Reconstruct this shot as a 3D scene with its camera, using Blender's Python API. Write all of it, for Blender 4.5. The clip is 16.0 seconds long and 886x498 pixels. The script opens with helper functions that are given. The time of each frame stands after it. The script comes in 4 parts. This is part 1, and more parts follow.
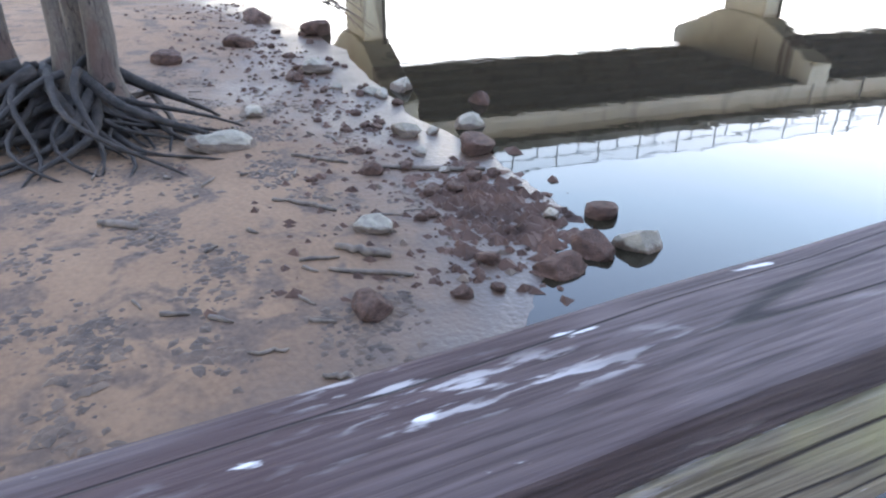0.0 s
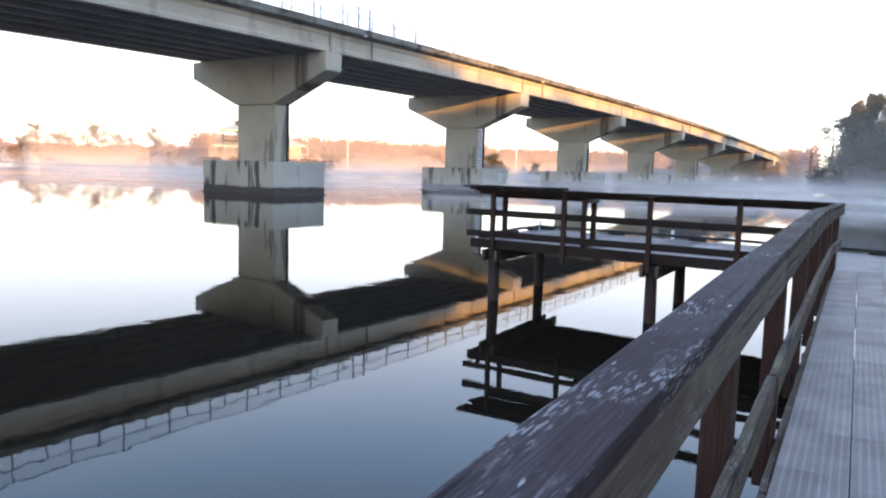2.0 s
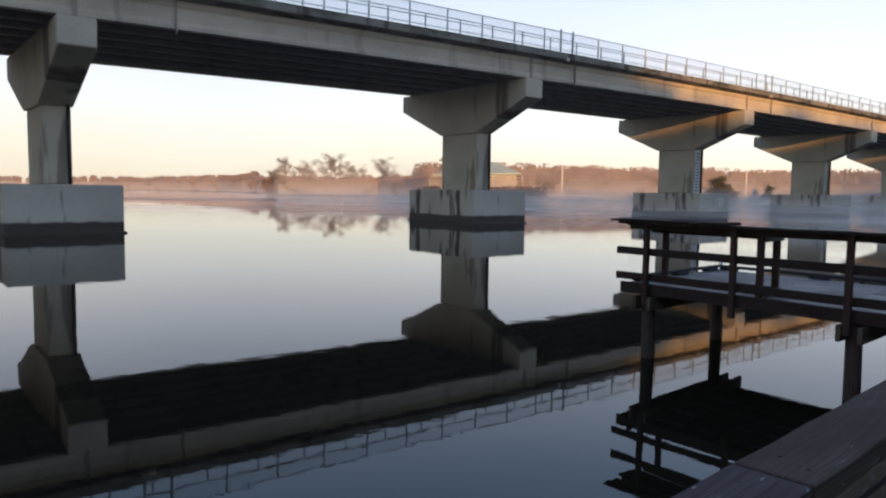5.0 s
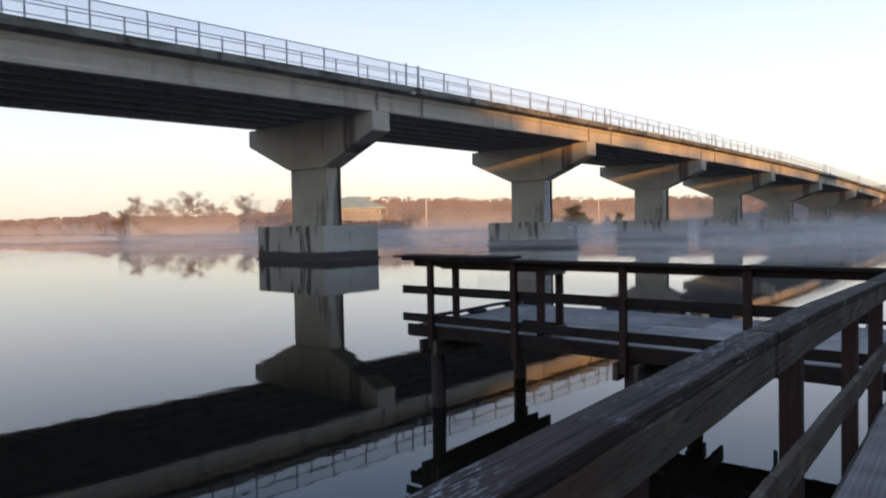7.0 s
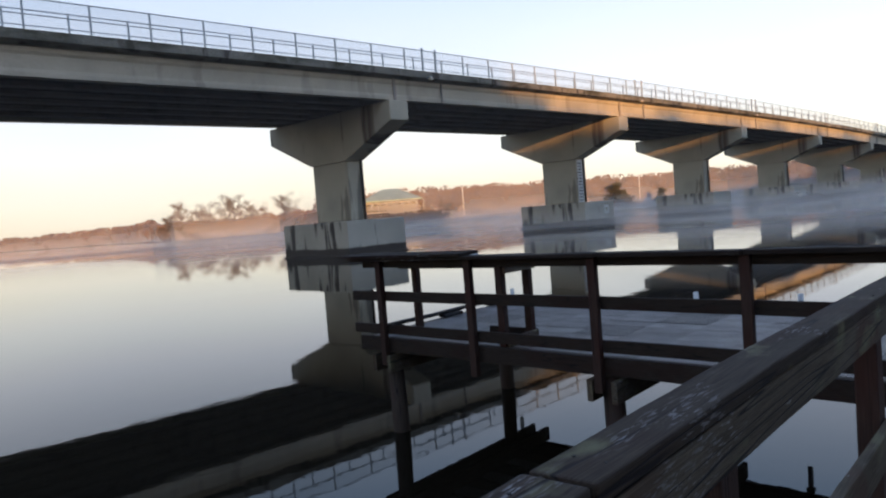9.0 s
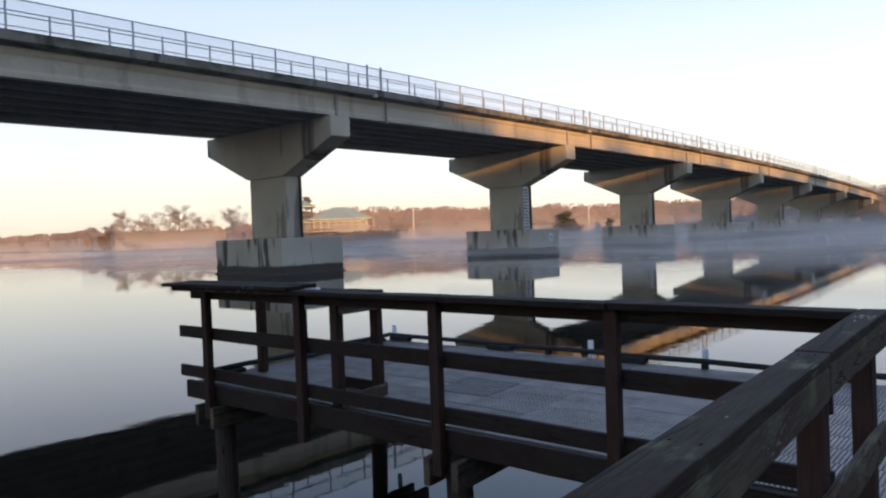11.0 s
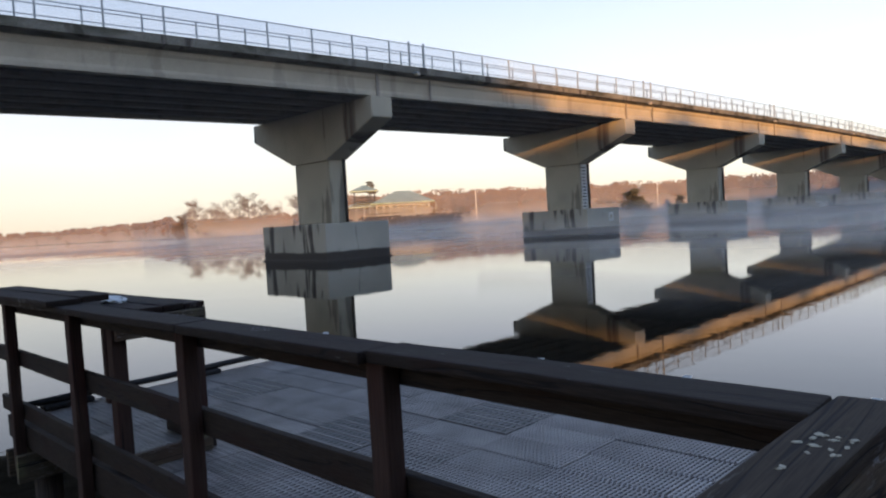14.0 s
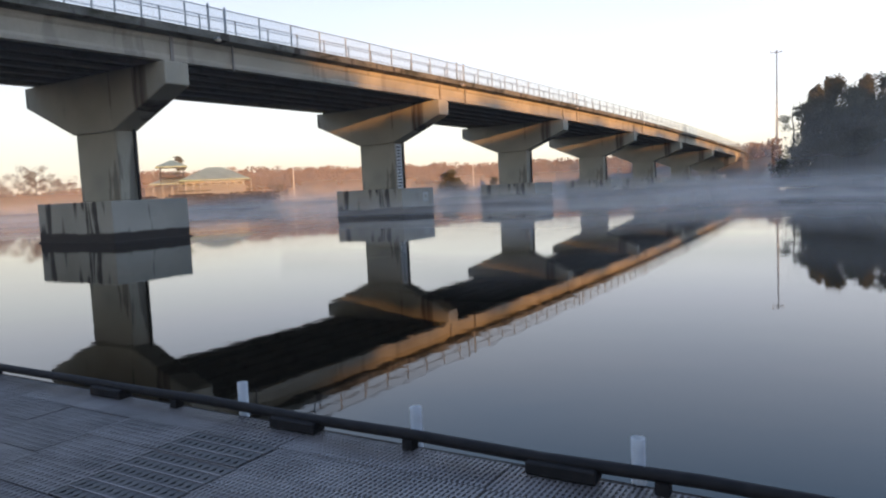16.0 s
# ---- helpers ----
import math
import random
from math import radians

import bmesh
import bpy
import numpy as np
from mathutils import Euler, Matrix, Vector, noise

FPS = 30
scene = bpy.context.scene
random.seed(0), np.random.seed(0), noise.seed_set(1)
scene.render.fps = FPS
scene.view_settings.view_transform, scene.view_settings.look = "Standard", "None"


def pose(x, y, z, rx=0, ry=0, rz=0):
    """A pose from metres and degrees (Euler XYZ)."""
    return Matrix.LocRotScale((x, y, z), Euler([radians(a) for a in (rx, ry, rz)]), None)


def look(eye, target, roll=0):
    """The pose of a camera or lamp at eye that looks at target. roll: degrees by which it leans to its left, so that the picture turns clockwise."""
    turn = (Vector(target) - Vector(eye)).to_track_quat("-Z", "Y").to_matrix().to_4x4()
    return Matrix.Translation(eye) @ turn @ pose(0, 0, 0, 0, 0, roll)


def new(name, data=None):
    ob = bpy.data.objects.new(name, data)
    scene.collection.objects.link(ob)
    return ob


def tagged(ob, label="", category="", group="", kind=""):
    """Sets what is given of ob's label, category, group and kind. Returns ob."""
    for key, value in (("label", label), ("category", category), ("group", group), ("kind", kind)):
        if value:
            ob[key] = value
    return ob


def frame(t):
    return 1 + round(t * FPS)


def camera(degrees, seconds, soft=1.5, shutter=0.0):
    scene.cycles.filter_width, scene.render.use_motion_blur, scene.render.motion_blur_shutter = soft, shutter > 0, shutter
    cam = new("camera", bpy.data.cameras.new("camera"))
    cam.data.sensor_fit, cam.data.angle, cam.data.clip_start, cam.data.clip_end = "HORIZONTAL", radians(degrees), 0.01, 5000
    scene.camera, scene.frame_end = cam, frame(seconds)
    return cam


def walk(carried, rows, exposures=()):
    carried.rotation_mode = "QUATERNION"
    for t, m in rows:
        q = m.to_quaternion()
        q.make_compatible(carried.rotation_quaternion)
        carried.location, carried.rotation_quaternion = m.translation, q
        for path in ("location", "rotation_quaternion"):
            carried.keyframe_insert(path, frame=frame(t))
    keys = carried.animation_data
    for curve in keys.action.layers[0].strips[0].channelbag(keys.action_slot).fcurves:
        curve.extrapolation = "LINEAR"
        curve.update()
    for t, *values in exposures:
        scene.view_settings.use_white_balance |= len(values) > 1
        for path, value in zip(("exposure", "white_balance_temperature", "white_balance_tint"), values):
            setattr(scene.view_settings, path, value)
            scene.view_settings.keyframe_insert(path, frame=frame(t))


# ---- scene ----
cam = camera(63.4, 16.0, soft=2.2)
PATH = [
    (0.0, pose(0.342, -13.693, 2.365, 62.40, -0.09, 65.46)),
    (0.5, pose(0.306, -13.250, 2.399, 67.22, -3.98, 48.86)),
    (1.0, pose(0.293, -12.723, 2.379, 72.71, 1.07, 40.72)),
    (1.5, pose(0.357, -12.296, 2.433, 78.74, 0.01, 34.30)),
    (2.0, pose(0.358, -11.917, 2.489, 83.65, -1.68, 30.11)),
    (2.5, pose(0.391, -11.579, 2.494, 85.19, 0.05, 38.87)),
    (3.0, pose(0.363, -11.225, 2.513, 85.94, -1.06, 47.15)),
    (3.5, pose(0.330, -10.837, 2.539, 85.32, -1.00, 48.44)),
    (6.0, look((0.645, -8.761, 2.657), (-0.742, -7.327, 2.527), 0.1)),
    (6.5, look((0.699, -8.251, 2.668), (-0.53, -6.673, 2.63), -2.0)),
    (7.0, look((0.738, -7.8, 2.65), (-0.468, -6.205, 2.581), -1.0)),
    (7.5, look((0.62, -7.334, 2.631), (-0.727, -5.858, 2.549), 1.3)),
    (8.0, look((0.659, -6.795, 2.612), (-0.726, -5.358, 2.485), -0.1)),
    (8.5, look((0.709, -6.352, 2.626), (-0.69, -4.93, 2.476), -3.0)),
    (9.0, look((0.646, -5.807, 2.636), (-0.654, -4.29, 2.539), -4.6)),
    (11.5, look((0.538, -3.572, 2.6), (-0.639, -1.955, 2.563), -2.5)),
    (12.0, look((0.578, -3.105, 2.584), (-0.532, -1.441, 2.561), -5.8)),
    (12.5, look((0.612, -2.733, 2.618), (-0.517, -1.082, 2.596), -4.6)),
    (13.0, look((0.492, -2.295, 2.604), (-0.666, -0.665, 2.595), -0.8)),
    (13.5, look((0.479, -1.908, 2.572), (-0.732, -0.316, 2.56), -2.4)),
    (14.0, look((0.449, -1.534, 2.565), (-0.893, -0.054, 2.48), -3.4)),
    (14.5, look((0.335, -1.155, 2.558), (-1.053, 0.282, 2.462), -1.6)),
    (15.0, look((0.397, -0.755, 2.528), (-0.939, 0.726, 2.366), -3.9)),
    (15.5, look((0.4, -0.308, 2.502), (-0.772, 1.298, 2.284), -5.5)),
    (16.0, look((0.232, 0.088, 2.494), (-0.708, 1.845, 2.326), -2.7)),
]

walk(cam, PATH, exposures=[(0.0, 3.2, 7200, 11), (0.5, 3.1, 7100, 11), (1.0, 2.67, 6850, 11), (1.5, 2.08, 6600, 10), (2.0, 1.48, 6450, 10), (2.5, 0.79, 6400, 10), (3.0, 0.37, 6400, 10), (3.5, 0.15, 6400, 10), (6.0, 0.17, 6450, 10), (16.0, 0.22, 6450, 10)])

# ---- world and sun ----
SUN_AZ, SUN_EL = 128.0, 7.0          # degrees clockwise from +y, and above the horizon
sun_way = Vector((math.sin(radians(SUN_AZ)) * math.cos(radians(SUN_EL)), math.cos(radians(SUN_AZ)) * math.cos(radians(SUN_EL)), math.sin(radians(SUN_EL))))


def make_world():
    world = bpy.data.worlds.new("morning_sky")
    scene.world = world
    world.use_nodes = True
    nt = world.node_tree
    nt.nodes.clear()
    out = nt.nodes.new("ShaderNodeOutputWorld")
    bg = nt.nodes.new("ShaderNodeBackground")
    sky = nt.nodes.new("ShaderNodeTexSky")
    sky.sky_type = "NISHITA"
    sky.sun_disc = False
    sky.sun_elevation = radians(SUN_EL)
    sky.sun_rotation = radians(SUN_AZ)
    sky.air_density, sky.dust_density, sky.ozone_density = 1.0, 1.5, 1.2
    # thin high cloud and morning haze: pale, warmer towards the horizon
    co = nt.nodes.new("ShaderNodeTexCoord")
    sep = nt.nodes.new("ShaderNodeSeparateXYZ")
    ramp = nt.nodes.new("ShaderNodeValToRGB")
    els = ramp.color_ramp.elements
    els[0].position, els[0].color = 0.0, (1.0, 0.85, 0.65, 1)
    els[1].position, els[1].color = 1.0, (0.17, 0.215, 0.34, 1)
    for p, c in ((0.05, (1.06, 0.99, 0.83)), (0.11, (1.03, 1.05, 1.04)), (0.17, (0.93, 0.975, 1.09)), (0.26, (0.76, 0.86, 1.06)), (0.38, (0.48, 0.71, 1.08)), (0.54, (0.36, 0.54, 0.94))):
        e = els.new(p)
        e.color = (*c, 1)
    noise_tex = nt.nodes.new("ShaderNodeTexNoise")
    noise_tex.inputs["Scale"].default_value = 1.6
    noise_tex.inputs["Detail"].default_value = 4
    mapn = nt.nodes.new("ShaderNodeMapping")
    mapn.inputs["Scale"].default_value = (1, 1, 4)
    addz = nt.nodes.new("ShaderNodeMath")
    addz.operation = "MULTIPLY_ADD"
    addz.inputs[1].default_value = 0.10
    mix = nt.nodes.new("ShaderNodeMix")
    mix.data_type = "RGBA"
    mix.inputs["Factor"].default_value = 0.9
    gain = nt.nodes.new("ShaderNodeMix")
    gain.data_type, gain.blend_type = "RGBA", "MULTIPLY"
    gain.inputs["Factor"].default_value = 1.0
    gain.inputs[7].default_value = (0.12, 0.12, 0.12, 1)
    L = nt.links.new
    L(co.outputs["Generated"], sep.inputs[0])
    L(co.outputs["Generated"], mapn.inputs["Vector"])
    L(mapn.outputs[0], noise_tex.inputs["Vector"])
    L(noise_tex.outputs["Fac"], addz.inputs[0])
    sub = nt.nodes.new("ShaderNodeMath")
    sub.operation = "SUBTRACT"
    sub.inputs[1].default_value = 0.05
    L(sep.outputs["Z"], sub.inputs[0])
    L(sub.outputs[0], addz.inputs[2])
    L(addz.outputs[0], ramp.inputs["Fac"])
    L(sky.outputs[0], gain.inputs[6])
    L(gain.outputs[2], mix.inputs[6])
    L(ramp.outputs["Color"], mix.inputs[7])
    # the sky is brighter towards the open river mouth
    dot = nt.nodes.new("ShaderNodeVectorMath")
    dot.operation = "DOT_PRODUCT"
    dot.inputs[1].default_value = (0.62, 0.78, 0.0)
    glow = nt.nodes.new("ShaderNodeMapRange")
    glow.inputs["From Min"].default_value, glow.inputs["From Max"].default_value = -0.2, 0.95
    glow.inputs["To Min"].default_value, glow.inputs["To Max"].default_value = 0.92, 1.16
    lit = nt.nodes.new("ShaderNodeVectorMath")
    lit.operation = "SCALE"
    L(co.outputs["Generated"], dot.inputs[0])
    L(dot.outputs["Value"], glow.inputs["Value"])
    L(mix.outputs[2], lit.inputs[0])
    L(glow.outputs[0], lit.inputs["Scale"])
    L(lit.outputs[0], bg.inputs["Color"])
    bg.inputs["Strength"].default_value = 1.02
    L(bg.outputs[0], out.inputs["Surface"])


make_world()
sun = new("sun", bpy.data.lights.new("sun", "SUN"))
sun.data.energy, sun.data.angle, sun.data.color = 5.0, radians(1.4), (1.0, 0.49, 0.155)
sun.matrix_world = Matrix.Translation((60, -60, 60)) @ sun_way.to_track_quat("Z", "Y").to_matrix().to_4x4()


# ---- materials ----
def mat_nodes(name, rough=0.8, metal=0.0, spec=0.4):
    m = bpy.data.materials.new(name)
    m.use_nodes = True
    nt = m.node_tree
    b = nt.nodes["Principled BSDF"]
    b.inputs["Roughness"].default_value = rough
    b.inputs["Metallic"].default_value = metal
    b.inputs["Specular IOR Level"].default_value = spec
    return m, nt, b


def tex(nt, scale, detail=4, stretch=(1, 1, 1), distort=0.0, rand=False):
    """Noise in object space; returns the factor output."""
    co = nt.nodes.new("ShaderNodeTexCoord")
    mp = nt.nodes.new("ShaderNodeMapping")
    mp.inputs["Scale"].default_value = stretch
    n = nt.nodes.new("ShaderNodeTexNoise")
    n.inputs["Scale"].default_value, n.inputs["Detail"].default_value, n.inputs["Distortion"].default_value = scale, detail, distort
    nt.links.new(co.outputs["Object"], mp.inputs["Vector"])
    nt.links.new(mp.outputs[0], n.inputs["Vector"])
    if rand:
        oi = nt.nodes.new("ShaderNodeObjectInfo")
        mu = nt.nodes.new("ShaderNodeMath")
        mu.operation, mu.inputs[1].default_value = "MULTIPLY", 40.0
        nt.links.new(oi.outputs["Random"], mu.inputs[0])
        nt.links.new(mu.outputs[0], mp.inputs["Location"])
    return n.outputs["Fac"]


def ramp_of(nt, fac, stops):
    r = nt.nodes.new("ShaderNodeValToRGB")
    els = r.color_ramp.elements
    els[0].position, els[0].color = stops[0][0], (*stops[0][1], 1)
    els[1].position, els[1].color = stops[-1][0], (*stops[-1][1], 1)
    for p, c in stops[1:-1]:
        els.new(p).color = (*c, 1)
    nt.links.new(fac, r.inputs["Fac"])
    return r.outputs["Color"]


def mixc(nt, fac, a, b, mode="MIX"):
    m = nt.nodes.new("ShaderNodeMix")
    m.data_type, m.blend_type = "RGBA", mode
    for sock, v in ((m.inputs["Factor"], fac), (m.inputs[6], a), (m.inputs[7], b)):
        if isinstance(v, (int, float)):
            sock.default_value = v
        elif isinstance(v, tuple):
            sock.default_value = (*v, 1)
        else:
            nt.links.new(v, sock)
    return m.outputs[2]


def bump(nt, b, fac, strength, dist=0.01):
    n = nt.nodes.new("ShaderNodeBump")
    n.inputs["Strength"].default_value, n.inputs["Distance"].default_value = strength, dist
    nt.links.new(fac, n.inputs["Height"])
    nt.links.new(n.outputs[0], b.inputs["Normal"])


def bw(nt, fac, lo, hi):
    return ramp_of(nt, fac, ((lo, (0, 0, 0)), (hi, (1, 1, 1))))


def wood(name, axis, dark, light, flake=0.0, moss=0.0):
    """Weathered timber: grain and drying cracks along one axis, pale flaking streaks, some lichen."""
    m, nt, b = mat_nodes(name, 0.8, 0, 0.2)

    def along(k):
        st = [1.0, 1.0, 1.0]
        st["xyz".index(axis)] = k
        return tuple(st)
    fine = tex(nt, 210, 6, along(0.03), 0.2)
    mid = tex(nt, 150, 6, along(0.15), 0.3)
    big = tex(nt, 2.1, 4)
    col = ramp_of(nt, fine, ((0.32, dark), (0.70, light)))
    tint = ramp_of(nt, big, ((0.32, tuple(1.25 * c for c in dark)), (0.68, tuple(0.5 * (a + c) for a, c in zip(dark, light)))))
    col = mixc(nt, 0.42, col, tint)
    stain = bw(nt, tex(nt, 4.3, 4, along(0.4), 0.4), 0.50, 0.62)
    col = mixc(nt, stain, col, mixc(nt, 0.6, col, tuple(c * k for c, k in zip(dark, (1.7, 1.1, 1.1)))))
    if flake:
        fl = bw(nt, mid, 0.56 - flake * 0.04, 0.61)
        patch = bw(nt, tex(nt, 6, 5, along(0.4), 0.5), 0.47 + 0.14 * (1 - flake), 0.62 + 0.14 * (1 - flake))
        f2 = nt.nodes.new("ShaderNodeMath")
        f2.operation = "MULTIPLY"
        nt.links.new(fl, f2.inputs[0])
        nt.links.new(patch, f2.inputs[1])
        col = mixc(nt, f2.outputs[0], col, (0.27, 0.255, 0.25))
        # a few worn, bleached spots
        spot = bw(nt, tex(nt, 62, 5, along(0.22), 0.35), 0.68 + 0.05 * (1 - flake), 0.73 + 0.05 * (1 - flake))
        col = mixc(nt, spot, col, (0.34, 0.33, 0.325))
    if moss:
        col = mixc(nt, bw(nt, tex(nt, 7, 5, along(0.5)), 0.66 - 0.12 * moss, 0.74), col, (0.17, 0.16, 0.085))
    # drying cracks
    cr = tex(nt, 13, 2, along(0.02), 0.12)
    ab = nt.nodes.new("ShaderNodeMath")
    ab.operation, ab.inputs[1].default_value = "SUBTRACT", 0.5
    nt.links.new(cr, ab.inputs[0])
    ab2 = nt.nodes.new("ShaderNodeMath")
    ab2.operation = "ABSOLUTE"
    nt.links.new(ab.outputs[0], ab2.inputs[0])
    line = bw(nt, ab2.outputs[0], 0.003, 0.012)
    col = mixc(nt, line, (0.012, 0.009, 0.009), col)
    nt.links.new(col, b.inputs["Base Color"])
    ht = mixc(nt, 0.45, fine, line)
    bump(nt, b, ht, 0.8, 0.004)
    return m


RAIL_Y = wood("weathered_rail_wood_y", "y", (0.015, 0.0104, 0.0104), (0.092, 0.070, 0.070), 0.85)
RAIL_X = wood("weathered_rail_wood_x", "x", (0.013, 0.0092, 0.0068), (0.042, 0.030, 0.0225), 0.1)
RAIL_MID = wood("flaking_rail_wood_y", "y", (0.020, 0.0135, 0.0092), (0.098, 0.073, 0.053), 0.7, 0.4)
RAIL_END = wood("worn_rail_wood_y", "y", (0.020, 0.0132, 0.0088), (0.076, 0.055, 0.037), 0.12, 0.3)
BOARD_Y = wood("side_board_wood_y", "y", (0.045, 0.033, 0.021), (0.17, 0.137, 0.094), 0.35, 0.7)
BOARD_PALE = wood("mossy_side_board_wood_y", "y", (0.05, 0.040, 0.028), (0.25, 0.215, 0.160), 0.5, 0.9)
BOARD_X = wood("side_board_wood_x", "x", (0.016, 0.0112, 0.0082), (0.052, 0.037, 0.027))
POST_W = wood("post_wood", "z", (0.030, 0.0165, 0.0120), (0.078, 0.045, 0.034))
PILE_W = wood("pile_wood", "z", (0.03, 0.023, 0.018), (0.09, 0.067, 0.05))


def concrete(name, base=(0.50, 0.455, 0.335), tide=False, streaks=0.35, rust=False, moss=0.0):
    m, nt, b = mat_nodes(name, 0.85, 0, 0.3)
    big = tex(nt, 0.35, 5)
    fine = tex(nt, 9, 5)
    streak = tex(nt, 0.9, 5, (1, 1, 0.16), 0.4)
    col = ramp_of(nt, big, ((0.3, tuple(0.78 * c for c in base)), (0.7, tuple(1.12 * c for c in base))))
    col = mixc(nt, 0.25, col, ramp_of(nt, fine, ((0.3, (0.2, 0.19, 0.17)), (0.7, (0.5, 0.48, 0.43)))))
    dark = bw(nt, streak, 0.565 if tide else 0.585, 0.64)
    mu = nt.nodes.new("ShaderNodeMath")
    mu.operation, mu.inputs[1].default_value = "MULTIPLY", streaks * 2
    nt.links.new(dark, mu.inputs[0])
    col = mixc(nt, mu.outputs[0], col, (0.07, 0.06, 0.05))
    if tide:
        co = nt.nodes.new("ShaderNodeTexCoord")
        sp = nt.nodes.new("ShaderNodeSeparateXYZ")
        nt.links.new(co.outputs["Object"], sp.inputs[0])
        ad = nt.nodes.new("ShaderNodeMath")
        ad.operation, ad.inputs[1].default_value = "MULTIPLY_ADD", 0.3
        nt.links.new(tex(nt, 0.9, 4), ad.inputs[0])
        nt.links.new(sp.outputs["Z"], ad.inputs[2])
        wet = ramp_of(nt, ad.outputs[0], ((0.0, (0, 0, 0)), (0.74, (0, 0, 0)), (0.79, (0.5, 0.5, 0.5)), (0.88, (1, 1, 1))))
        col = mixc(nt, wet, (0.05, 0.04, 0.033), col)
    if moss:
        col = mixc(nt, bw(nt, tex(nt, 1.3, 5, (1, 0.3, 1), 0.5), 0.62 - moss * 0.3, 0.66), col, (0.045, 0.042, 0.022))
    if rust:
        # brown run-off stains below the outer bearings
        co = nt.nodes.new("ShaderNodeTexCoord")
        sp = nt.nodes.new("ShaderNodeSeparateXYZ")
        nt.links.new(co.outputs["Object"], sp.inputs[0])
        wob = nt.nodes.new("ShaderNodeMath")
        wob.operation, wob.inputs[1].default_value = "MULTIPLY_ADD", 1.1
        nt.links.new(tex(nt, 1.6, 4, (1, 1, 0.12)), wob.inputs[0])
        nt.links.new(sp.outputs["X"], wob.inputs[2])
        band = ramp_of(nt, scaled(nt, wob.outputs[0], 0.1), ((0.50, (0, 0, 0)), (0.525, (0.9, 0.9, 0.9)), (0.56, (0.5, 0.5, 0.5)), (0.60, (0.85, 0.85, 0.85)), (0.645, (0.5, 0.5, 0.5)), (0.675, (0, 0, 0))))
        col = mixc(nt, band, col, (0.07, 0.036, 0.024))
    nt.links.new(col, b.inputs["Base Color"])
    bump(nt, b, fine, 0.25, 0.02)
    return m


def scaled(nt, fac, k):
    mu = nt.nodes.new("ShaderNodeMath")
    mu.operation, mu.inputs[1].default_value = "MULTIPLY", k
    nt.links.new(fac, mu.inputs[0])
    return mu.outputs[0]


CONC = concrete("pier_concrete", streaks=0.28)
CAPC = concrete("cap_concrete", streaks=0.28, rust=True)
CONC_T = concrete("footing_concrete", (0.50, 0.465, 0.37), True, 0.6)
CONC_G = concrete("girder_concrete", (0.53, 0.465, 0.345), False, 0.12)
# darker copy of CONC_G: the shade under the deck is put into its colour
CONC_D = concrete("underside_shade_concrete", (0.27, 0.235, 0.20), False, 0.12)
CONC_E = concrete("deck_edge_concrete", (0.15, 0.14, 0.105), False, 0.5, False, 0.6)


def plain(name, c1, c2, scale=6.0, rough=0.8, metal=0.0, bumps=0.2, rand=False, spec=0.4, dist=0.01):
    m, nt, b = mat_nodes(name, rough, metal, spec)
    f = tex(nt, scale, 5, rand=rand)
    nt.links.new(ramp_of(nt, f, ((0.3, c1), (0.7, c2))), b.inputs["Base Color"])
    if bumps:
        bump(nt, b, tex(nt, scale * 4, 5), bumps, dist)
    return m


STEEL = plain("galvanised_steel", (0.22, 0.25, 0.27), (0.38, 0.41, 0.43), 3, 0.5, 0.6, 0.05)
GRATE = plain("grey_grating", (0.16, 0.140, 0.128), (0.31, 0.275, 0.252), 3, 0.45, 0.0, 0.1, True, 0.6)
GRATE_D = plain("dark_grating", (0.12, 0.104, 0.094), (0.25, 0.220, 0.20), 3, 0.5, 0.0, 0.1, True, 0.6)
GRATE_X = plain("dark_coarse_grating", (0.04, 0.035, 0.032), (0.085, 0.074, 0.067), 3, 0.45, 0.0, 0.1, True, 0.5)
PIPE = plain("dark_iron_pipe", (0.012, 0.011, 0.010), (0.03, 0.026, 0.022), 5, 0.6, 0, 0.1)
PVC = plain("white_pvc", (0.55, 0.55, 0.53), (0.75, 0.75, 0.72), 8, 0.45, 0, 0.05)
BLACKP = plain("dark_bumper_rail", (0.010, 0.009, 0.009), (0.026, 0.022, 0.020), 12, 0.75, 0, 0.3)


def rock_mat(name, dry, wet, level):
    """Stone that is dry and bleached on top and soaked dark brown towards its foot."""
    m, nt, b = mat_nodes(name, 0.8, 0, 0.4)
    f = tex(nt, 3, 5, rand=True)
    top = ramp_of(nt, f, ((0.3, tuple(0.6 * c for c in dry)), (0.7, dry)))
    low = ramp_of(nt, f, ((0.3, tuple(0.45 * c for c in wet)), (0.7, wet)))
    co = nt.nodes.new("ShaderNodeTexCoord")
    sp = nt.nodes.new("ShaderNodeSeparateXYZ")
    nt.links.new(co.outputs["Object"], sp.inputs[0])
    ad = nt.nodes.new("ShaderNodeMath")
    ad.operation, ad.inputs[1].default_value = "MULTIPLY_ADD", 0.6
    nt.links.new(tex(nt, 2.2, 4), ad.inputs[0])
    nt.links.new(sp.outputs["Z"], ad.inputs[2])
    nt.links.new(mixc(nt, bw(nt, ad.outputs[0], level, level + 0.12), low, top), b.inputs["Base Color"])
    bump(nt, b, tex(nt, 12, 5), 0.4, 0.03)
    return m


